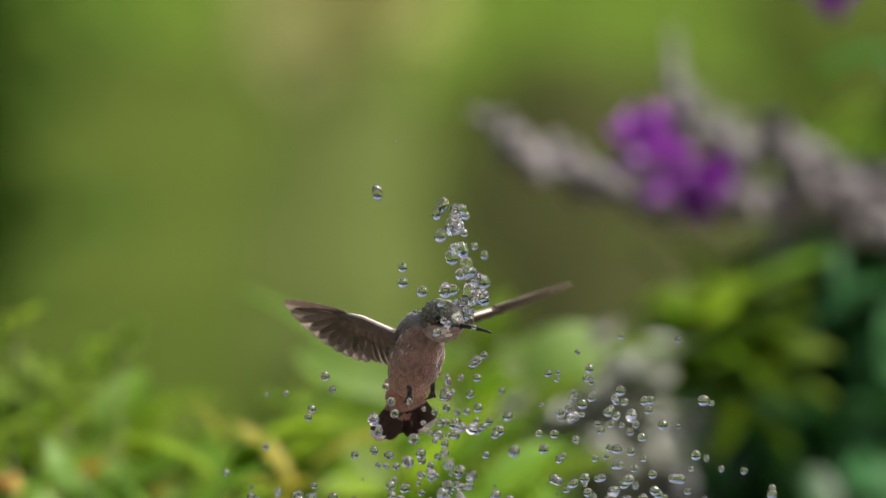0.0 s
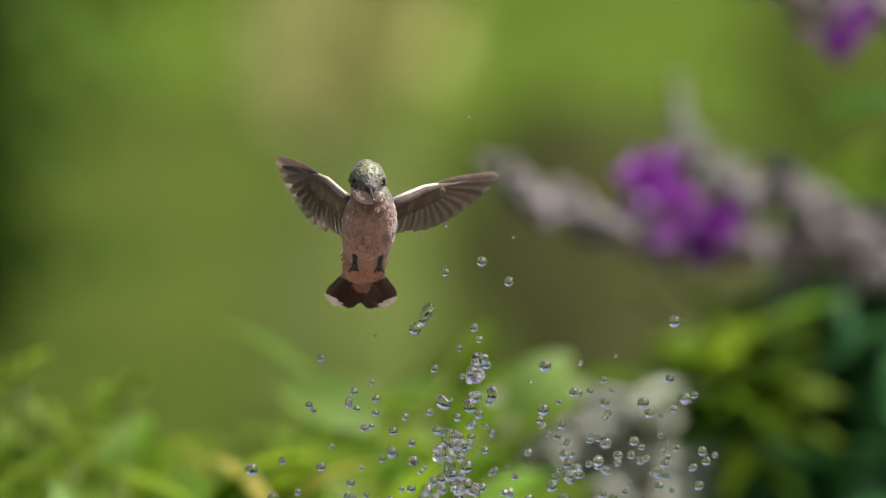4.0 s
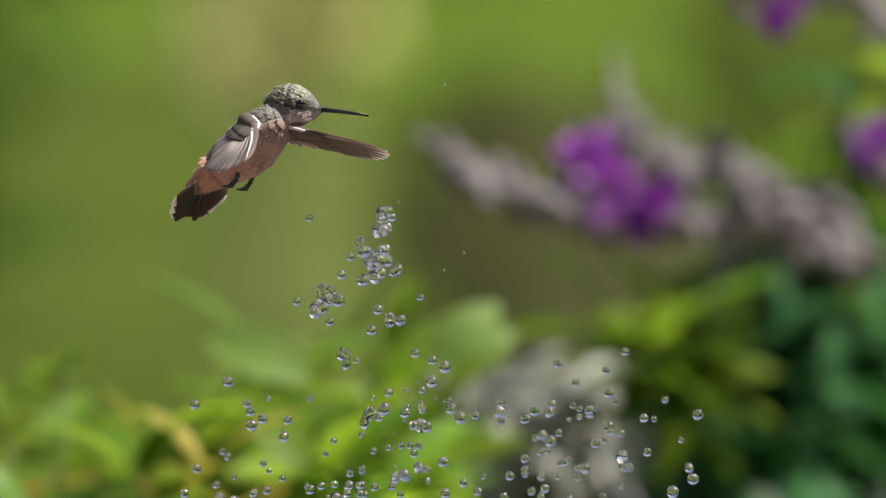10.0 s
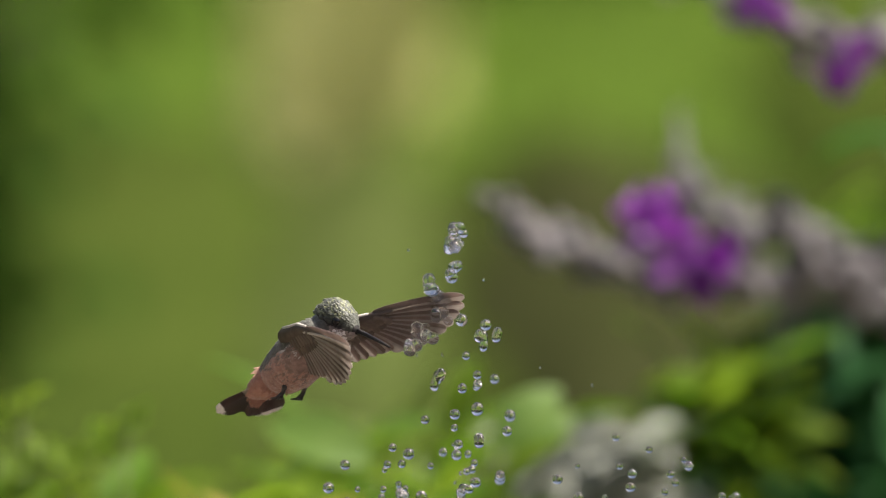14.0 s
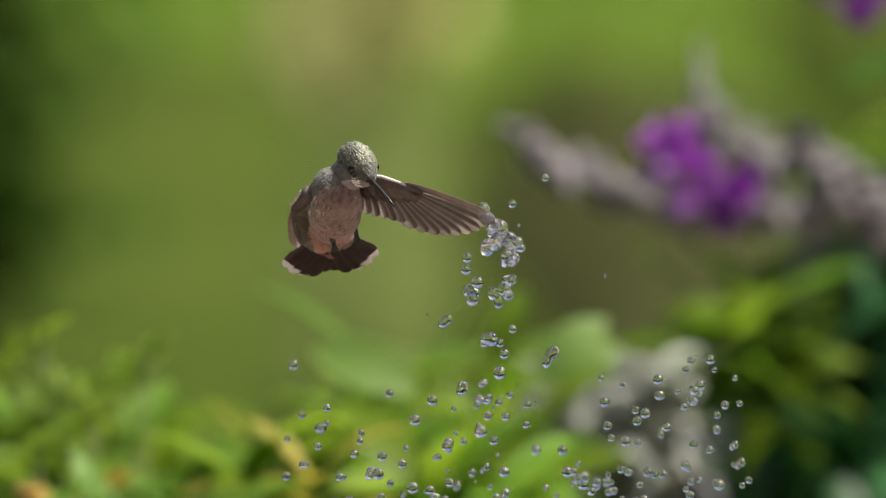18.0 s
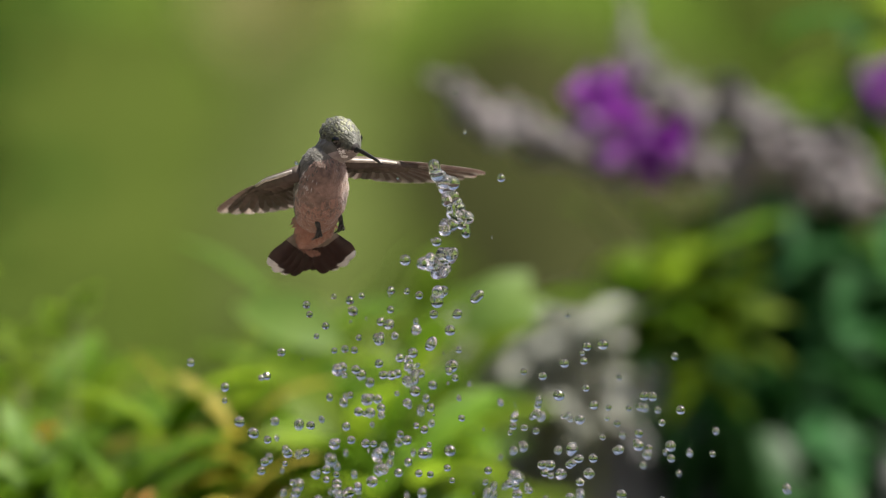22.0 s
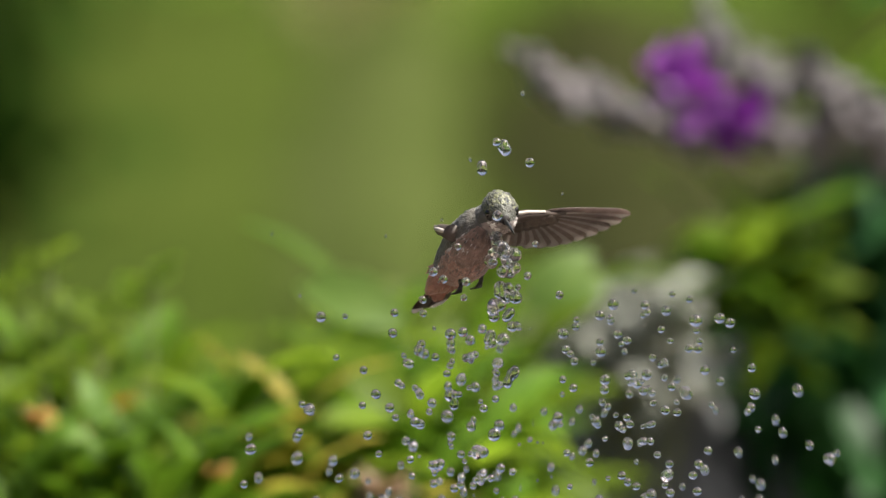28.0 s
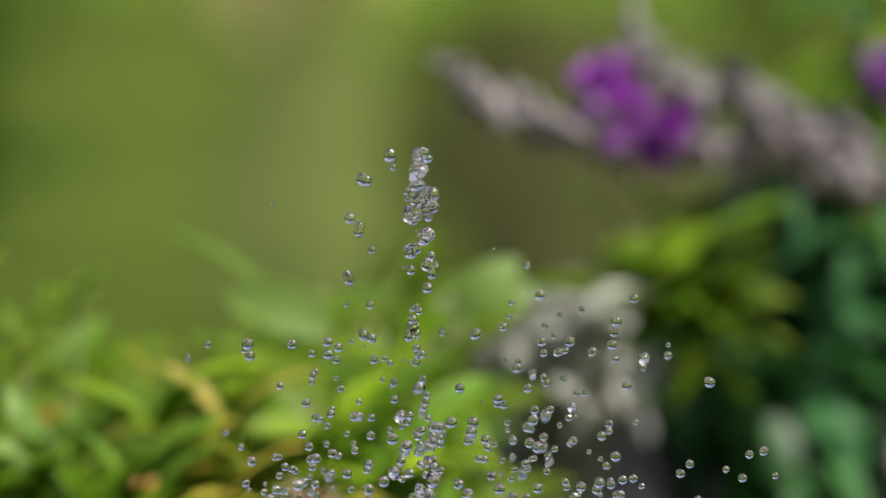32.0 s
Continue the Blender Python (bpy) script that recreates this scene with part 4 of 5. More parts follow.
def flights(rng, source, aim, top, seconds=32.0, phase=0.0):
    """Rows of a drop that is thrown up, falls, sinks and is pumped up again. aim gives the sideways speed, top the height reached."""
    rows, t = [], -phase
    tumble = rng.random() * 360
    while t < seconds:
        h = top(rng)
        up = math.sqrt(2 * SLOW_G * h)
        T = 2 * up / SLOW_G
        vx, vy = aim(rng, T)
        ox, oy = rng.gauss(0, 0.0035), rng.gauss(0, 0.0035)
        n = max(4, int(T / 0.16))
        for k in range(n + 1):
            s = T * k / n
            rows.append((t + s, pose(source[0] + ox + vx * s, source[1] + oy + vy * s, FLOOR + up * s - SLOW_G * s * s / 2, 0, tumble + 12 * k, 0)))
        t += T + 0.08 + 0.1 * rng.random()
        tumble += 20
    keep = [r for r in rows if 0 <= r[0] <= seconds]
    out, last = [], -1
    for r in keep:
        if frame(r[0]) != last:
            out.append(r)
            last = frame(r[0])
    out[0] = (0.0, out[0][1]) if out[0][0] < 0.2 else out[0]
    if out[0][0] > 0:
        out.insert(0, (0.0, out[0][1]))
    if out[-1][0] < seconds - 0.02:
        out.append((seconds, out[-1][1]))
    return out


def jet_rows(rng, marks, y, tumble=1.0):
    """Rows of a drop of the main jet that passes each mark (seconds, x and z in millimetres), falling back and being thrown up again in between."""
    marks = [(t, x * 0.001, z * 0.001) for t, x, z in marks]
    full = []
    for a, b in zip(marks, marks[1:]):
        full.append(a)
        for k in range(1, round(b[0] - a[0])):
            full.append((a[0] + k, a[1] + (b[1] - a[1]) * k / (b[0] - a[0]) + rng.gauss(0, 0.004), 0.93 + 0.12 * rng.random()))
    full.append(marks[-1])
    rows = []
    for (t0, x0, z0), (t1, x1, z1) in zip(full, full[1:]):
        def fall(h, v):
            return (v + math.sqrt(v * v + 2 * SLOW_G * h)) / SLOW_G
        h0, h1 = max(0.01, z0 - FLOOR), max(0.01, z1 - FLOOR)
        v0, v1 = rng.uniform(-0.15, 0.12), rng.uniform(-0.15, 0.12)
        while fall(h0, v0) + fall(h1, v1) > 0.93:
            v0, v1 = v0 - 0.03, v1 - 0.03
        d0, d1 = fall(h0, v0), fall(h1, v1)
        foot = (x0 + x1) / 2 + rng.gauss(0, 0.003)
        spin = rng.random() * 50 * tumble
        for k in range(4):
            s = d0 * k / 3
            rows.append((t0 + s, pose(x0 + (foot - x0) * 0.35 * k / 3, y, z0 + v0 * s - SLOW_G * s * s / 2, 0, spin + 6 * k, 0)))
        for k in (3, 2, 1):
            s = d1 * k / 3
            rows.append((t1 - s, pose(x1 + (foot - x1) * 0.35 * k / 3, y, z1 + v1 * s - SLOW_G * s * s / 2, 0, spin + 6 * k, 0)))
    rows.append((full[-1][0], pose(full[-1][1], y, full[-1][2], 0, 0, 0)))
    return rows


def build_water():
    rng = random.Random(77)
    jet = px(825, 1000, 3.965)
    build_fountain(jet)
    for k, marks in enumerate(JET):
        me = COLUMN[k] if k < 3 else LUMP[k % 5] if k < 5 else OVAL[k % 5] if k % 4 == 0 else ROUND[k % 6]
        ob = water_thing(me, "large clear water drop of the fountain's jet", 1.0 if k < 5 else 1.2 + 0.35 * rng.random())
        if k in (3, 4):
            ob.scale = (0.9, 0.9, 1.35)
        DROPS.append((ob, jet_rows(random.Random(500 + k), marks, 3.965 + 0.004 * rng.gauss(0, 1), 0.2 if k < 5 else 1.0)))
    for k in range(16):       # drops that top out between those
        own = random.Random(700 + k)
        marks = [(0, jet.x * 1000, 890)] + [(t + 0.5, jet.x * 1000 + own.gauss(-4, 6), 925 + 120 * own.random()) for t in range(32)] + [(32.5, jet.x * 1000, 890)]
        ob = water_thing(LUMP[k % 5] if k % 5 == 0 else ROUND[k % 6], "clear round water drop of the fountain's jet", 0.9 + 0.3 * rng.random())
        DROPS.append((ob, [r for r in jet_rows(own, marks[1:-1], 3.965 + 0.004 * own.gauss(0, 1)) if r[0] <= 32.0]))
    jobs = []
    for k in range(34):       # main jet
        kind = OVAL if k % 6 == 0 else LUMP if k % 12 == 1 else GROUP if k % 6 < 3 else ROUND
        jobs.append((kind[k % len(kind)], (jet.x, jet.y), lambda r, T: (r.gauss(-0.003, 0.004) / T, r.gauss(0, 0.006) / T), lambda r: 0.053 + 0.12 * r.random(), "clear round water drop of the fountain's jet"))
    for k in range(66):      # side jets, one falling to each side
        jobs.append(((GROUP[k % 8] if k % 5 < 3 else ROUND[k % 6]), (jet.x - 0.004, jet.y), lambda r, T: (-(0.012 + 0.105 * r.random()) / T, r.gauss(0, 0.02) / T), lambda r: 0.048 + 0.086 * r.random(), "clear round water drop falling beside the jet"))
    for k in range(80):
        jobs.append(((GROUP[(k + 3) % 8] if k % 5 < 3 else ROUND[k % 6]), (jet.x + 0.012, jet.y), lambda r, T: ((0.048 + 0.095 * r.random()) / T, r.gauss(0, 0.02) / T), lambda r: 0.048 + 0.086 * r.random(), "clear round water drop falling beside the jet"))
    fine = len(jobs)
    for k in range(34):       # fine spray
        jobs.append((ROUND[k % 6], (jet.x, jet.y), lambda r, T: (r.gauss(0, 0.05) / T, r.gauss(0, 0.02) / T), lambda r: 0.06 + 0.20 * r.random() ** 2, "tiny clear water drop of the fountain's spray"))
    for k, (me, src, aim, top, lab) in enumerate(jobs):
        ob = water_thing(me, lab, (0.85 + 0.35 * rng.random()) * (0.42 if k >= fine else 1.0))
        DROPS.append((ob, flights(random.Random(1000 + k), src, aim, top, phase=rng.random() * 1.2)))


# drops of the main jet: (seconds, millimetres across, millimetres up)
JET = [
    [(0, 7.2, 1042.3), (1, 7.1, 1031.9), (2, 5.9, 1036.6), (3, 8.3, 1033.2), (6, 13.2, 1019.0), (7, 9.6, 975.1), (8, 6.2, 996.1), (9, 10.5, 1049.8), (10, 0.3, 1050.5), (11, -4.6, 1045.4), (12, -5.6, 1058.6), (13, -19.9, 1011.4), (14, 4.3, 1067.9), (15, 12.1, 1010.2), (18, 18.6, 1033.7), (19, 9.8, 989.3), (20, 15.0, 1021.3), (21, 21.1, 1045.8), (22, 19.6, 1009.3), (23, 14.0, 1035.5), (24, 20.3, 1029.7), (25, 9.9, 966.1), (28, 9.7, 1013.6), (29, 9.0, 979.4), (30, -21.8, 957.5), (31, -1.4, 1008.0), (32, 9.1, 1043.8)],
    [(0, 12.9, 1024.0), (1, 13.3, 1006.4), (2, 4.6, 1015.6), (3, 3.2, 1060.6), (6, 14.3, 1025.8), (7, 8.5, 985.4), (8, -1.2, 971.0), (9, -3.5, 1043.9), (10, -6.8, 1041.6), (11, -21.1, 1036.9), (12, -15.3, 1031.4), (13, 2.8, 1052.8), (14, -5.3, 1050.1), (15, 4.3, 996.5), (18, 9.1, 1051.1), (19, 10.5, 1031.6), (20, 10.4, 1011.5), (21, 19.9, 1029.8), (22, 18.4, 1049.2), (23, 9.9, 1016.1), (24, 13.4, 1033.6), (25, 14.0, 1004.9), (28, 12.0, 1007.9), (29, 12.5, 972.6), (30, 11.0, 974.6), (31, 4.3, 1029.7), (32, 8.7, 1038.0)],
    [(0, 11.3, 1013.8), (1, 6.4, 964.6), (2, -8.1, 1060.6), (3, -1.8, 1007.6), (6, 10.4, 995.0), (7, 5.0, 979.7), (8, 9.6, 946.3), (9, 5.2, 1030.9), (10, -25.2, 1022.2), (11, -2.3, 1025.5), (12, -17.1, 1017.0), (13, 2.1, 1036.5), (14, -12.0, 1030.9), (15, 22.5, 976.4), (18, 11.2, 1043.5), (19, 20.3, 1017.9), (20, 10.6, 1003.5), (21, 15.3, 985.3), (22, 23.0, 1032.1), (23, 26.9, 1007.4), (24, -1.8, 1005.7), (25, 11.0, 992.3), (28, 10.9, 987.3), (29, -1.3, 925.8), (30, -13.8, 950.7), (31, 5.5, 979.5), (32, 6.4, 1031.2)],
    [(0, 10.1, 1006.9), (1, -10.8, 1049.5), (2, -7.4, 1052.6), (3, 9.2, 1008.7), (6, 6.3, 1014.4), (7, 13.1, 980.8), (8, -0.3, 1052.5), (9, -4.7, 1027.9), (10, -17.4, 998.7), (11, -15.4, 1059.8), (12, -18.3, 999.9), (13, 1.6, 1029.2), (14, 13.5, 1030.4), (15, 27.0, 1069.6), (18, 10.8, 1019.5), (19, 9.3, 1016.7), (20, 15.0, 993.7), (21, 11.8, 957.9), (22, 26.9, 1028.7), (23, 15.1, 984.1), (24, 30.6, 1011.4), (25, 20.2, 945.5), (28, -9.8, 945.8), (29, 5.6, 973.7), (30, 9.2, 939.3), (31, 14.9, 1062.3), (32, 11.0, 1004.9)],
    [(0, -1.1, 1051.7), (1, 13.3, 1050.2), (2, -2.3, 1048.0), (3, -4.6, 1063.5), (6, -4.0, 1012.1), (7, 8.5, 966.0), (8, 11.0, 1050.7), (9, -0.3, 1019.9), (10, -8.0, 974.7), (11, -8.7, 1061.8), (12, -2.0, 1017.0), (13, -8.9, 1068.3), (14, -4.6, 1014.6), (15, 22.0, 1063.9), (18, 33.0, 995.5), (19, 8.9, 1047.6), (20, 11.1, 1054.4), (21, 15.1, 1056.1), (22, 21.2, 1016.1), (23, 7.8, 1050.8), (24, -5.0, 955.5), (25, 9.9, 945.5), (28, 14.3, 955.4), (29, 4.4, 962.3), (30, 10.3, 926.7), (31, 3.9, 1056.6), (32, 3.6, 979.8)],
    [(0, -0.9, 1040.5), (1, 8.7, 1045.2), (2, 11.0, 1058.3), (3, -1.3, 1048.0), (6, 10.2, 999.6), (7, 10.8, 961.4), (8, 30.0, 1052.8), (9, -9.0, 1001.9), (10, -1.1, 978.1), (11, 9.9, 1062.3), (12, -27.4, 1062.3), (13, -12.8, 1053.2), (14, 11.7, 1002.3), (15, 11.4, 1061.4), (18, 12.4, 988.7), (19, 9.3, 1041.8), (20, 0.3, 1050.1), (21, 6.6, 1040.3), (22, 21.8, 971.6), (23, 12.2, 1043.5), (24, 20.2, 944.1), (25, -9.6, 1033.9), (28, 7.5, 931.4), (29, -17.4, 964.6), (30, 12.6, 917.6), (31, 11.2, 1056.6), (32, -5.1, 1051.7)],
    [(0, 12.9, 1036.1), (1, 15.6, 1043.4), (2, 12.1, 1053.7), (3, 10.4, 1048.0), (6, 5.2, 993.8), (7, 9.6, 947.7), (8, -1.2, 1041.3), (9, 5.4, 985.6), (10, -31.6, 1056.7), (11, 9.0, 1055.6), (12, -1.0, 1057.9), (13, 13.4, 1054.4), (14, 10.5, 980.1), (15, 15.8, 1055.7), (18, 30.9, 1068.9), (19, -12.3, 1040.0), (20, 14.5, 1043.5), (21, 23.4, 1037.8), (22, 14.5, 963.6), (23, 31.5, 1044.2), (24, -16.5, 950.9), (25, 6.9, 1033.2), (28, -27.0, 921.1), (29, -1.3, 942.9), (30, -28.7, 932.9), (31, 5.5, 1050.7), (32, -3.9, 1046.9)],
    [(0, 17.0, 1032.3), (1, -2.8, 1041.8), (2, 17.9, 1065.1), (3, 0.7, 1034.8), (6, 10.9, 985.9), (7, 0.4, 950.0), (8, -1.9, 1031.5), (9, 3.9, 1053.7), (10, -14.9, 1040.7), (11, -2.3, 1051.8), (12, -14.8, 1052.9), (13, -3.6, 1044.5), (14, -0.0, 1057.8), (15, -4.4, 1055.7), (18, 17.4, 1058.1), (19, 19.4, 1040.2), (20, 11.1, 1035.5), (21, 18.1, 1035.5), (22, 42.1, 1049.0), (23, 18.6, 1043.0), (24, 32.9, 956.6), (25, 13.3, 1036.4), (28, 8.3, 1051.9), (29, 12.5, 945.2), (30, 9.2, 996.3), (31, 3.7, 1037.2), (32, 1.8, 1036.9)],
    [(0, 7.8, 1033.9), (1, -12.7, 1032.6), (2, 3.9, 1052.3), (3, 3.7, 1028.6), (6, 1.7, 983.1), (7, 7.3, 956.8), (8, -10.4, 1011.0), (9, -11.5, 1043.9), (10, -0.6, 1038.9), (11, -10.3, 1048.1), (12, -10.2, 1050.6), (13, -9.8, 1035.6), (14, -0.3, 1044.8), (15, 19.7, 1042.9), (18, 16.9, 1041.2), (19, 13.9, 1023.6), (20, 1.2, 1035.0), (21, 21.5, 1021.8), (22, 24.2, 1037.1), (23, 19.3, 1034.8), (24, 6.3, 1048.9), (25, 32.6, 1023.2), (28, 11.5, 1048.9), (29, 10.2, 915.5), (30, 8.1, 989.5), (31, -7.1, 1025.1), (32, -15.7, 1040.8)],
    [(0, -16.5, 1027.5), (1, -0.0, 1024.0), (2, -12.2, 1037.7), (3, 15.2, 1033.4), (6, 17.3, 981.7), (7, 13.1, 953.4), (8, -7.2, 1001.4), (9, 3.2, 1041.4), (10, -18.5, 1033.6), (11, -24.8, 1050.2), (12, 6.6, 1052.7), (13, 2.6, 1042.9), (14, -0.3, 1038.9), (15, 15.1, 1046.8), (18, -1.0, 1036.2), (19, 11.6, 1009.9), (20, 11.1, 1028.6), (21, 31.4, 1032.6), (22, 15.7, 1023.0), (23, 3.7, 1022.5), (24, 12.7, 1041.1), (25, 16.3, 1020.9), (28, 21.9, 1043.7), (29, -10.5, 952.0), (30, 6.9, 982.6), (31, -12.9, 1018.7), (32, 10.7, 1026.6)],
    [(0, 7.2, 1025.9), (1, 14.4, 1026.2), (2, -0.0, 1042.3), (3, -14.4, 1022.4), (6, -6.8, 961.9), (7, -11.0, 971.7), (8, 6.2, 1004.1), (9, -32.2, 1032.9), (10, -9.8, 1032.3), (11, 0.7, 1047.4), (12, -52.2, 1045.6), (13, -7.3, 1026.7), (14, 5.2, 1040.0), (15, 14.0, 1030.8), (18, 3.2, 1027.1), (19, 11.6, 998.4), (20, 28.8, 1025.4), (21, 14.1, 1009.3), (22, 16.1, 1003.6), (23, 14.0, 1022.9), (24, 12.7, 1020.1), (25, 1.8, 1014.5), (28, 10.9, 999.9), (29, 10.9, 932.6), (30, 5.3, 976.9), (31, -1.4, 1019.4), (32, 10.1, 1020.9)],
    [(0, -8.5, 1017.9), (1, -12.0, 1019.8), (2, -2.8, 1025.2), (3, -12.4, 1014.4), (6, 10.9, 958.4), (7, -4.2, 967.1), (8, 3.9, 991.1), (9, 15.3, 1027.4), (10, -4.5, 1032.5), (11, -13.8, 1039.2), (12, 3.8, 1046.7), (13, -17.0, 1025.8), (14, 15.1, 1037.3), (15, 27.0, 1026.7), (18, 15.8, 1021.1), (19, 0.1, 986.6), (20, -6.1, 1022.0), (21, 13.5, 1001.7), (22, 2.8, 1015.7), (23, 16.3, 1007.0), (24, -8.4, 1016.0), (25, 9.9, 1010.6), (28, 7.4, 980.5), (29, 20.5, 932.6), (30, 15.6, 970.1), (31, 4.3, 1006.8), (32, -21.4, 1026.2)],
    [(0, 13.1, 988.2), (1, 11.2, 1012.5), (2, 5.3, 1024.0), (3, 2.1, 1019.4), (6, -2.4, 952.7), (7, 15.4, 972.8), (8, 3.9, 980.6), (9, 26.3, 1025.2), (10, 3.5, 1034.8), (11, 1.9, 1040.8), (12, -11.8, 1039.4), (13, -7.3, 1016.9), (14, 19.7, 1032.5), (15, 17.4, 1017.1), (18, -10.1, 1009.5), (19, 19.7, 976.3), (20, 5.6, 1015.6), (21, 18.0, 1004.2), (22, 32.2, 999.9), (23, 14.4, 994.9), (24, 10.4, 1011.0), (25, 13.3, 999.2), (28, 13.2, 980.5), (29, 28.6, 920.1), (30, 3.9, 971.2), (31, -8.3, 1006.8), (32, -17.7, 1020.9)],
    [(0, 14.0, 981.8), (1, 16.1, 998.8), (2, 9.6, 1022.2), (3, 12.2, 1019.4), (6, -49.5, 1005.3), (7, 24.5, 970.5), (8, 5.5, 968.7), (9, -11.1, 1020.6), (10, -36.9, 1022.4), (11, -27.1, 1031.4), (12, -36.6, 1031.4), (13, 7.8, 1013.9), (14, 7.1, 1024.2), (15, 12.1, 1001.1), (18, 17.6, 1006.7), (19, 7.0, 973.3), (20, 18.0, 1012.0), (21, 2.9, 1003.8), (22, 8.5, 1000.8), (23, -36.5, 975.7), (24, 11.1, 1003.4), (25, 13.3, 982.1), (28, -16.7, 963.4), (29, 21.7, 916.6), (30, 2.3, 966.6), (31, -18.6, 1005.0), (32, -12.5, 1012.9)],
    [(0, 11.1, 975.4), (1, 11.2, 990.8), (2, -3.7, 1008.0), (3, 3.7, 1009.6), (6, -43.3, 1006.2), (7, -35.2, 975.1), (8, -7.6, 961.8), (9, -19.1, 1005.1), (10, -23.4, 1014.4), (11, 2.1, 1034.6), (12, -1.7, 1026.2), (13, 3.2, 1019.2), (14, 11.7, 1016.7), (15, 15.8, 998.8), (18, 12.4, 1001.3), (19, 7.9, 966.5), (20, -16.7, 1009.5), (21, 19.4, 966.8), (22, 14.5, 993.3), (23, 14.0, 979.6), (24, 16.1, 994.8), (25, 13.3, 974.1), (28, -22.4, 969.1), (29, -48.4, 941.3), (30, 1.2, 959.8), (31, 5.5, 990.9), (32, 11.7, 1010.7)],
    [(0, 14.3, 969.7), (1, 10.5, 985.1), (2, 2.3, 1003.5), (3, 28.3, 1017.2), (6, 1.2, 1001.8), (7, -41.6, 990.4), (8, 10.3, 964.1), (9, 4.5, 994.8), (10, -3.6, 1019.2), (11, 2.1, 1028.2), (12, -1.5, 1006.7), (13, 8.3, 1001.3), (14, 5.5, 1011.0), (15, 11.2, 991.9), (18, 14.2, 996.7), (19, 8.4, 952.8), (20, -19.5, 1004.0), (21, 33.6, 971.6), (22, 24.1, 993.3), (23, 16.3, 1048.1), (24, 13.4, 990.9), (25, 8.7, 959.2), (28, -16.7, 917.7), (29, -33.4, 960.5), (30, 2.3, 950.7), (31, -3.0, 988.6), (32, 3.4, 1004.7)],
    [(0, -26.8, 1059.0), (1, 8.2, 979.4), (2, 7.1, 995.5), (3, 11.3, 1002.8), (6, 20.5, 991.6), (7, -47.1, 966.0), (8, 12.6, 955.4), (9, 7.3, 976.5), (10, 1.2, 1015.8), (11, 2.3, 1015.7), (12, 6.8, 1015.9), (13, -9.4, 1000.0), (14, 12.4, 990.4), (15, 12.8, 972.5), (18, -3.0, 983.4), (19, 19.9, 953.9), (20, 13.1, 977.3), (21, 11.4, 945.3), (22, 13.4, 981.9), (23, 9.0, 1039.4), (24, 20.5, 984.3), (25, 26.0, 947.8), (28, 2.4, 1042.3), (29, -24.3, 921.7), (30, 4.6, 946.1), (31, -17.9, 1039.9), (32, -22.1, 1002.2)],
    [(0, -16.3, 1021.3), (1, 6.4, 972.6), (2, 7.3, 987.5), (3, 8.8, 984.0), (6, 10.9, 976.7), (7, -5.3, 982.0), (8, -5.8, 1034.9), (9, -18.0, 1042.3), (10, -6.2, 1010.8), (11, -7.1, 1007.4), (12, -6.8, 1034.2), (13, -3.0, 1057.8), (14, 2.5, 1000.2), (15, 25.4, 1032.4), (18, -1.4, 1031.4), (19, 13.5, 955.1), (20, 11.5, 963.6), (21, 12.6, 1039.2), (22, 21.2, 986.5), (23, -7.8, 1036.6), (24, 13.4, 974.9), (25, -17.9, 1004.2), (28, 14.8, 976.1), (29, -61.0, 934.2), (30, 21.8, 915.3), (31, -12.4, 1038.6), (32, 10.3, 997.2)],
]
build_water()

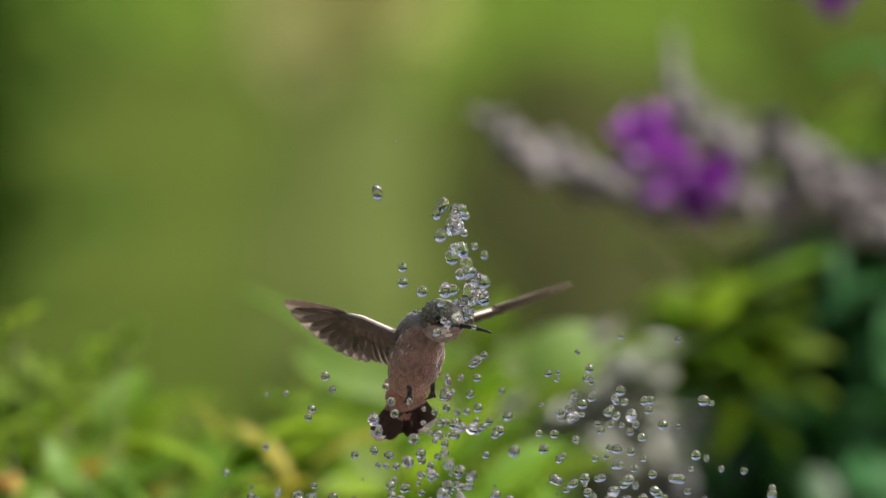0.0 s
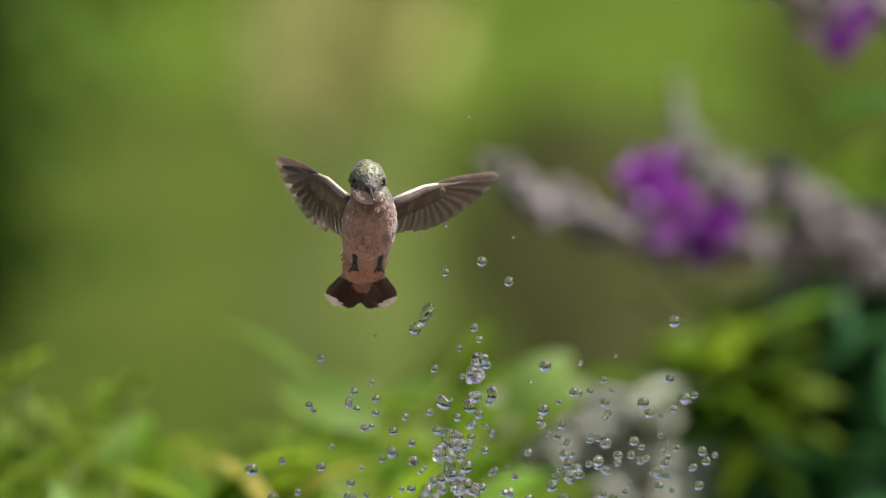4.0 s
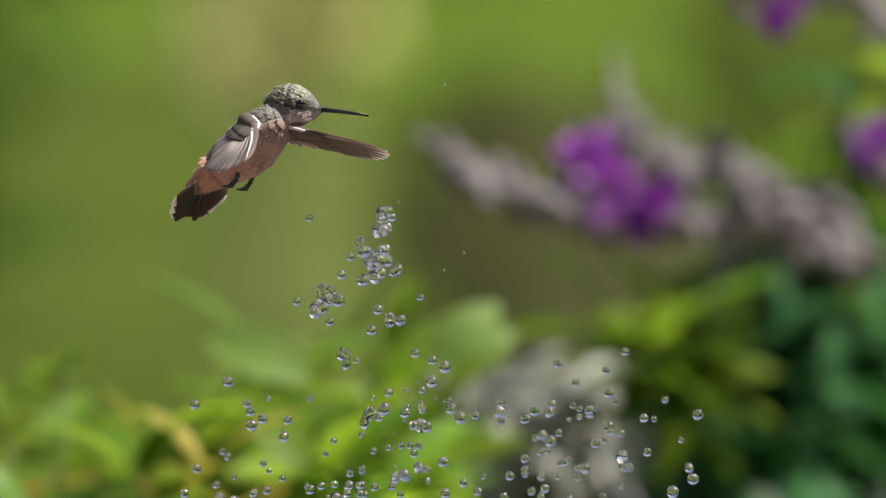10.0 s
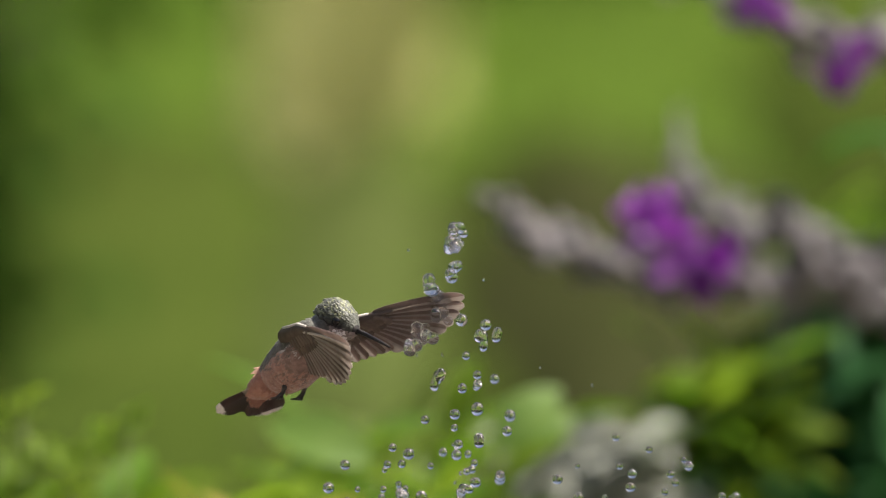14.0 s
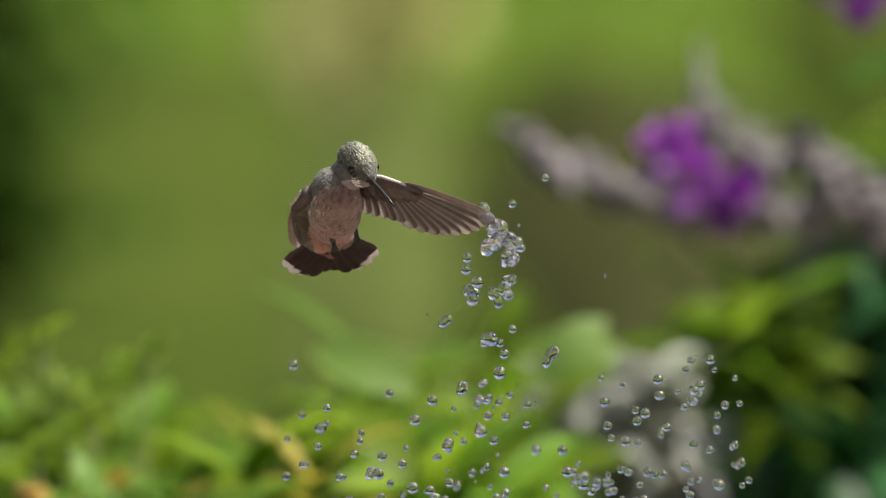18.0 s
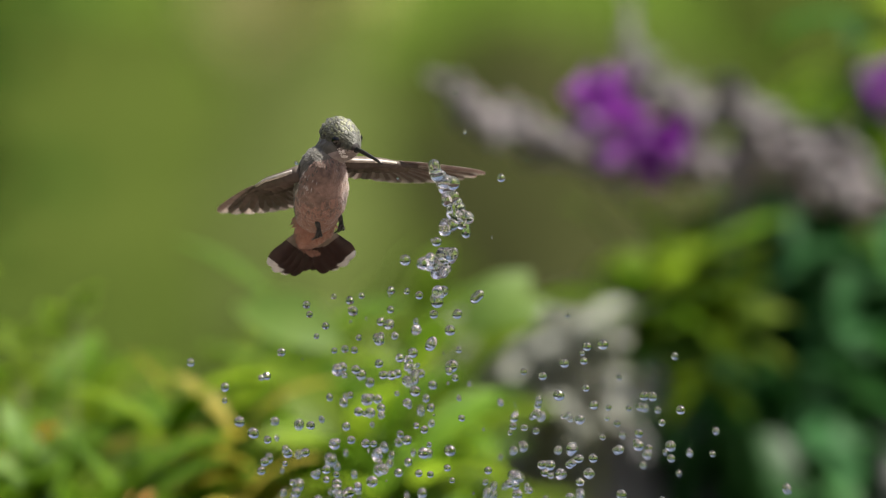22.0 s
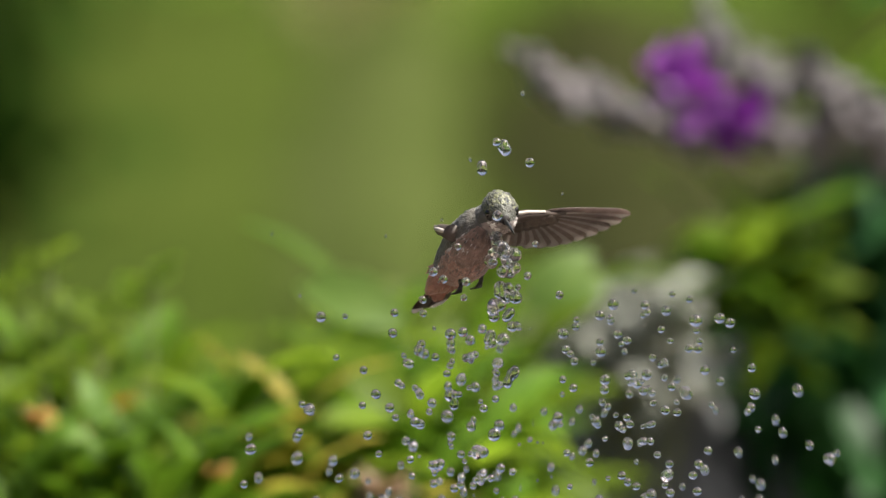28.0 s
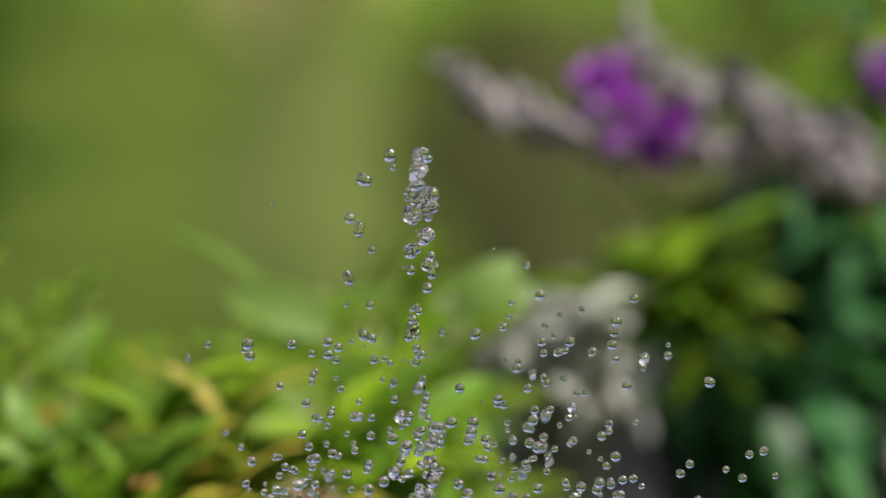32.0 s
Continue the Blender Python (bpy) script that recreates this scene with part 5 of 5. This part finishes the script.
# ---- what moves ----
# hummingbird: seconds, place in metres, turn in degrees
BIRD = [
    (0, -0.0106, 3.9742, 0.9945, 47.8, 6.1, -157.2), (0.5, -0.0173, 3.9780, 1.0307, 36.5, 4.1, -161.7),
    (1, -0.0278, 3.9815, 1.0640, 25.4, 1.3, -165.7), (1.5, -0.0324, 3.9815, 1.0644, 39.8, -2.1, -169.6),
    (2, -0.0366, 3.9814, 1.0636, 54.4, -4.4, -174.1), (2.5, -0.0410, 3.9821, 1.0710, 46.9, -4.2, -176.5),
    (3, -0.0368, 3.9822, 1.0721, 39.3, -4.3, -179.0), (3.5, -0.0385, 3.9820, 1.0707, 43.5, -3.6, -177.5),
    (5.5, -0.0010, 3.9776, 1.0263, 60.5, -2.1, -171.3), (6, -0.0015, 3.9762, 1.0129, 64.7, -2.0, -169.7),
    (6.5, -0.0097, 3.9766, 1.0173, 46.3, 3.3, -163.0), (7, -0.0112, 3.9775, 1.0258, 28.4, 10.4, -158.2),
    (7.5, -0.0179, 3.9774, 1.0250, 55.3, 5.1, -158.3), (8, -0.0262, 3.9787, 1.0377, 82.0, 0.3, -160.7),
    (8.5, -0.0520, 3.9818, 1.0666, 54.6, -1.8, -146.3), (9, -0.0471, 3.9838, 1.0846, 27.5, 2.9, -132.5),
    (9.5, -0.0491, 3.9840, 1.0862, 31.3, -3.8, -128.4), (10, -0.0530, 3.9843, 1.0885, 34.7, -10.8, -124.7),
    (10.5, -0.0530, 3.9842, 1.0877, 32.6, -9.0, -121.2), (11, -0.0535, 3.9844, 1.0902, 30.7, -7.1, -117.8),
    (11.5, -0.0607, 3.9851, 1.0994, 31.7, -13.2, -125.7), (12, -0.0576, 3.9845, 1.0955, 33.6, -19.1, -133.9),
    (12.5, -0.0597, 3.9845, 1.0967, 37.6, -10.2, -130.7), (13, -0.0563, 3.9844, 1.0965, 42.0, -1.4, -127.0),
    (13.5, -0.0676, 3.9807, 1.0578, 37.3, -3.6, -134.2), (14, -0.0589, 3.9776, 1.0260, 32.9, -6.3, -141.3),
    (14.5, -0.0467, 3.9771, 1.0215, 46.0, -0.7, -129.7), (15, -0.0172, 3.9772, 1.0225, 60.1, 2.1, -117.2),
    (15.5, -0.0269, 3.9773, 1.0243, 57.5, 6.1, -123.7), (17.5, -0.0562, 3.9806, 1.0571, 42.5, 18.2, -152.9),
    (18, -0.0559, 3.9808, 1.0591, 37.8, 19.9, -160.7), (18.5, -0.0344, 3.9766, 1.0179, 49.6, 14.9, -151.3),
    (19, -0.0119, 3.9747, 0.9995, 60.2, 8.3, -143.3), (19.5, -0.0083, 3.9756, 1.0083, 46.4, 17.8, -148.4),
    (20, -0.0319, 3.9793, 1.0422, 30.9, 25.7, -156.1), (20.5, -0.0344, 3.9799, 1.0469, 40.3, 21.7, -155.6),
    (21, -0.0309, 3.9802, 1.0487, 49.4, 17.7, -155.8), (21.5, -0.0321, 3.9798, 1.0457, 49.7, 15.1, -155.0),
    (22, -0.0319, 3.9799, 1.0469, 50.0, 12.6, -154.3), (22.5, -0.0276, 3.9766, 1.0164, 56.1, 15.5, -156.2),
    (23, -0.0155, 3.9740, 0.9927, 62.1, 18.5, -157.8), (23.5, -0.0162, 3.9737, 0.9908, 51.0, 9.2, -168.8),
    (24, -0.0294, 3.9755, 1.0071, 41.9, -1.9, -177.8), (24.5, -0.0403, 3.9766, 1.0168, 37.6, -4.6, -177.2),
    (25, -0.0410, 3.9768, 1.0194, 33.1, -7.3, -176.4), (25.5, -0.0470, 3.9766, 1.0180, 33.1, -4.6, -170.9),
    (27.5, -0.0195, 3.9748, 1.0017, 35.5, 6.0, -148.8), (28, -0.0018, 3.9758, 1.0109, 36.7, 8.4, -143.2),
    (28.5, 0.0053, 3.9771, 1.0221, 34.6, 2.3, -160.2), (29, 0.0126, 3.9773, 1.0236, 34.4, -4.1, -177.1),
    (29.5, 0.0111, 3.9772, 1.0235, 37.4, -1.2, -176.5), (30, 0.0116, 3.9774, 1.0250, 40.4, 1.6, -175.7),
    (30.5, -0.0046, 3.9781, 1.0308, 49.8, 1.5, -172.2), (31, -0.0381, 3.9875, 1.1106, 54.2, -22.7, -167.8),
    (32, -0.0595, 3.9989, 1.2175, 54.5, 9.4, -153.5),
]
HEAD = [
    (0, -0.0066, 0.0189, -0.0036, -48.3, 5.6, 15.1), (1, -0.0017, 0.0187, 0.0080, -7.0, -1.3, -0.4), (2, -0.0029, 0.0202, 0.0003, -57.3, -0.5, -5.9),
    (3, 0.0025, 0.0200, 0.0033, -47.1, 0.9, -5.3), (6, 0.0020, 0.0195, -0.0056, -74.8, 5.9, 2.3), (7, -0.0019, 0.0203, -0.0008, -38.8, -9.9, -1.8),
    (8, -0.0069, 0.0176, -0.0078, -91.9, -2.3, -0.6), (9, -0.0009, 0.0199, 0.0042, -16.4, -2.4, 0.5),
    (10, -0.0052, 0.0190, 0.0050, -34.2, 15.5, 11.3), (11, -0.0045, 0.0190, 0.0058, -33.7, 9.7, 7.5), (12, -0.0059, 0.0186, 0.0059, -32.3, 20.8, 7.5),
    (13, -0.0071, 0.0186, 0.0045, -44.7, 16.2, 23.4), (14, -0.0049, 0.0195, 0.0037, -45.3, 6.6, 1.6), (15, -0.0035, 0.0200, -0.0018, -48.7, 2.7, 4.7),
    (18, -0.0115, 0.0167, 0.0018, -64.7, -7.1, 19.9), (19, -0.0005, 0.0198, -0.0047, -50.0, 5.5, 14.3),
    (20, -0.0101, 0.0164, 0.0068, -45.4, -15.0, 17.6), (21, -0.0092, 0.0180, 0.0028, -63.0, -4.9, 17.3),
    (22, -0.0099, 0.0172, 0.0046, -61.9, -2.6, 13.4), (23, -0.0082, 0.0175, -0.0064, -76.3, 7.6, 26.7),
    (24, -0.0025, 0.0185, 0.0082, -41.2, 1.0, -1.3), (25, 0.0006, 0.0186, 0.0083, -36.9, 3.8, -5.8),
    (28, -0.0047, 0.0198, 0.0006, -36.4, -18.4, -20.9), (29, -0.0006, 0.0201, 0.0033, -43.1, 3.7, -0.2),
    (30, -0.0033, 0.0200, 0.0020, -53.1, 0.2, 2.9), (31, -0.0010, 0.0204, -0.0000, -46.6, 0.7, 1.6),
    (32, -0.0015, 0.0203, 0.0016, -29.9, -13.0, -2.0),
]
WING_RIGHT = [
    (0, 32.6, -54.4, -47.9), (1, 36.4, -36.5, -30.2), (2, 8.6, -41.5, -37.0), (3, 61.6, -50.9, -46.7), (6, -26.5, -57.2, -30.0),
    (7, -1.8, -37.5, -36.6), (8, -4.5, -66.3, -76.1), (9, 38.2, 32.6, 44.1), (10, 9.8, 34.9, 26.1), (11, 20.9, -28.4, -22.9), (12, 4.2, 41.4, 11.4),
    (13, 35.5, -37.7, -56.4), (14, 109.6, 27.5, 70.9), (15, 52.9, 15.1, 21.1), (18, 40.7, -11.2, -90.2), (19, 85.1, 22.8, 42.3),
    (20, 17.9, -30.6, -53.6), (21, -11.8, -39.2, -33.4), (22, 18.4, -33.0, -74.0), (23, -136.9, -117.8, 126.1), (24, 54.4, -22.0, -54.4),
    (25, -109.8, -169.0, 112.8), (28, 38.4, -23.7, -122.5), (29, -20.0, -24.4, -20.8), (30, 30.8, -53.3, -38.6), (31, -7.8, -55.9, -29.0),
    (32, 10.2, -77.0, -43.1),
]
WING_LEFT = [
    (0, -152.0, -6.3, 173.6), (1, 136.3, 27.1, 144.4), (2, -154.3, -8.2, -167.7), (3, 150.7, -37.8, -154.3), (6, -146.2, -30.8, -168.8),
    (7, -165.5, 13.6, -176.3), (8, -130.5, -18.1, 174.0), (9, 109.1, 31.9, 106.9), (10, 154.1, 39.7, 74.3), (11, 89.8, -32.4, -143.4),
    (12, 151.8, 28.9, 101.4), (13, 96.9, -49.0, -131.7), (14, 152.8, 7.8, 111.2), (15, -140.3, -12.4, -164.7), (18, 146.8, 47.4, 152.2),
    (19, -167.4, -8.5, -177.4), (20, -171.5, 27.1, -156.0), (21, -145.2, -15.4, -142.8), (22, -152.9, 19.0, -172.9), (23, -146.4, 0.5, 172.9),
    (24, -172.2, -7.9, -168.7), (25, 156.7, 21.4, 140.8), (28, 171.6, 12.8, 171.8), (29, -167.6, -32.0, -145.8), (30, -159.3, -49.8, -135.5),
    (31, -152.6, -29.6, -149.7), (32, -153.1, -8.7, -167.7),
]
# tail: seconds, spread, degrees of bend towards the belly, degrees of twist
FAN = [(0, 0.43, 15, 0), (1, 0.75, 0, 0), (2, 0.8, 15, 0), (3, 0.42, 8, 0), (6, 0.43, 15, 0), (7, 0.82, 12, 0), (8, 0.62, 15, 0), (9, 0.75, 20, 8), (10, 0.85, 26, 8), (11, 0.6, 18, 5), (12, 0.9, 25, 5), (13, 0.95, 30, 12), (14, 0.56, 8, 0), (15, 0.3, 15, 0), (18, 0.8, 18, -18), (19, 0.56, 15, 0), (20, 0.75, 22, -25), (21, 0.7, 15, -8), (22, 0.7, 15, -15), (23, 0.65, 15, 0), (24, 0.6, 15, 0), (25, 0.56, 13, 0), (28, 0.09, 5, 0), (29, 0.8, 6, 0), (30, 0.6, 12, 0), (31, 1.05, 12, 0), (32, 0.52, 15, 0)]
# plant: seconds, sideways and upward sway in centimetres
SWAY = [(0, 0, 0), (1, 0, 0), (2, .8, -.4), (3, -1.2, .8), (6, -.8, .2), (7, .5, .1), (8, -3.2, 2.4), (9, -1.5, .8), (10, -1.6, 2), (11, -2, 1.7), (12, -1.8, .8), (13, -1.7, .9), (15, -1.6, .6),
        (18, -.5, .8), (20, .4, .2), (21, -.7, .8), (22, -.7, .7), (24, 1.9, -1.4), (25, .4, -.1), (28, -1.4, .3), (29, .1, 0), (30, .5, -.2), (31, -.7, .2), (32, -1.4, .5)]


def between(rows, t):
    for a, b in zip(rows, rows[1:]):
        if a[0] <= t <= b[0]:
            return a, b, (t - a[0]) / (b[0] - a[0])
    return rows[-1], rows[-1], 0.0


def turn_at(rows, t):
    a, b, s = between(rows, t)
    s = s * s * (3 - 2 * s)
    qa, qb = (Euler([radians(x) for x in r[-3:]]).to_quaternion() for r in (a, b))
    return qa.slerp(qb, s)


MID_BEAT = (7, 20, 21, 29)      # seconds at which the wings are caught in full swing


def wing_rows(rows, side):
    """Beats between the noted poses: the wing swings down and forward, and back."""
    out = []
    for i in range(32 * FPS + 1):
        t = i / FPS
        q = turn_at(rows, t)
        lag = 0.5 * math.pi * max([0.0] + [1 - abs(t - m) / 0.5 for m in MID_BEAT])
        beat = 0.5 - 0.5 * math.cos(2 * math.pi * 6 * t + lag) - 0.5 * math.sin(lag)
        tip = q @ Vector((1, 0, 0))
        way = 1 if tip.z > 0.1 else -1
        swing = Euler((0, side * radians(70 * way) * beat, 0)).to_quaternion()
        out.append((t, Matrix.LocRotScale((side * 0.0095, 0.003, 0.004), swing @ q, None)))
    return out


def motions():
    root = SWAYING.location.copy()
    high = 1.0
    walk(SWAYING, [(t, pose(root.x, root.y, root.z + v * 0.01, 0, math.degrees(u * 0.012 / high), 0)) for t, u, v in SWAY])
    for ob, rows in DROPS:
        if rows[0][0] > 0:
            rows = [(0.0, rows[0][1])] + rows
        if rows[-1][0] < 31.98:
            rows = rows + [(32.0, rows[-1][1])]
        s = ob.scale.copy()
        walk(ob, rows)
        ob.scale = s
    walk(bird, [(t, pose(*r)) for t, *r in BIRD])
    walk(head, [(t, pose(*r)) for t, *r in HEAD])
    walk(neck, [(t, pose(r[0] * 0.55, 0.004 + r[1] * 0.45, 0.001 + r[2] * 0.55, r[3] * 0.5, r[4] * 0.5, r[5] * 0.5)) for t, *r in HEAD])
    walk(wing_right, wing_rows(WING_RIGHT, 1))
    walk(wing_left, wing_rows(WING_LEFT, -1))
    for s, ob in tail_feathers:
        walk(ob, [(t, pose(0, -0.0265, 0, down, twist, 0) @ pose(s * 0.002, 0, -0.0016 * abs(s) - 0.0002 * s, 0, 0, -90 + s * (7 + 51 * fan))) for t, fan, down, twist in FAN])


motions()
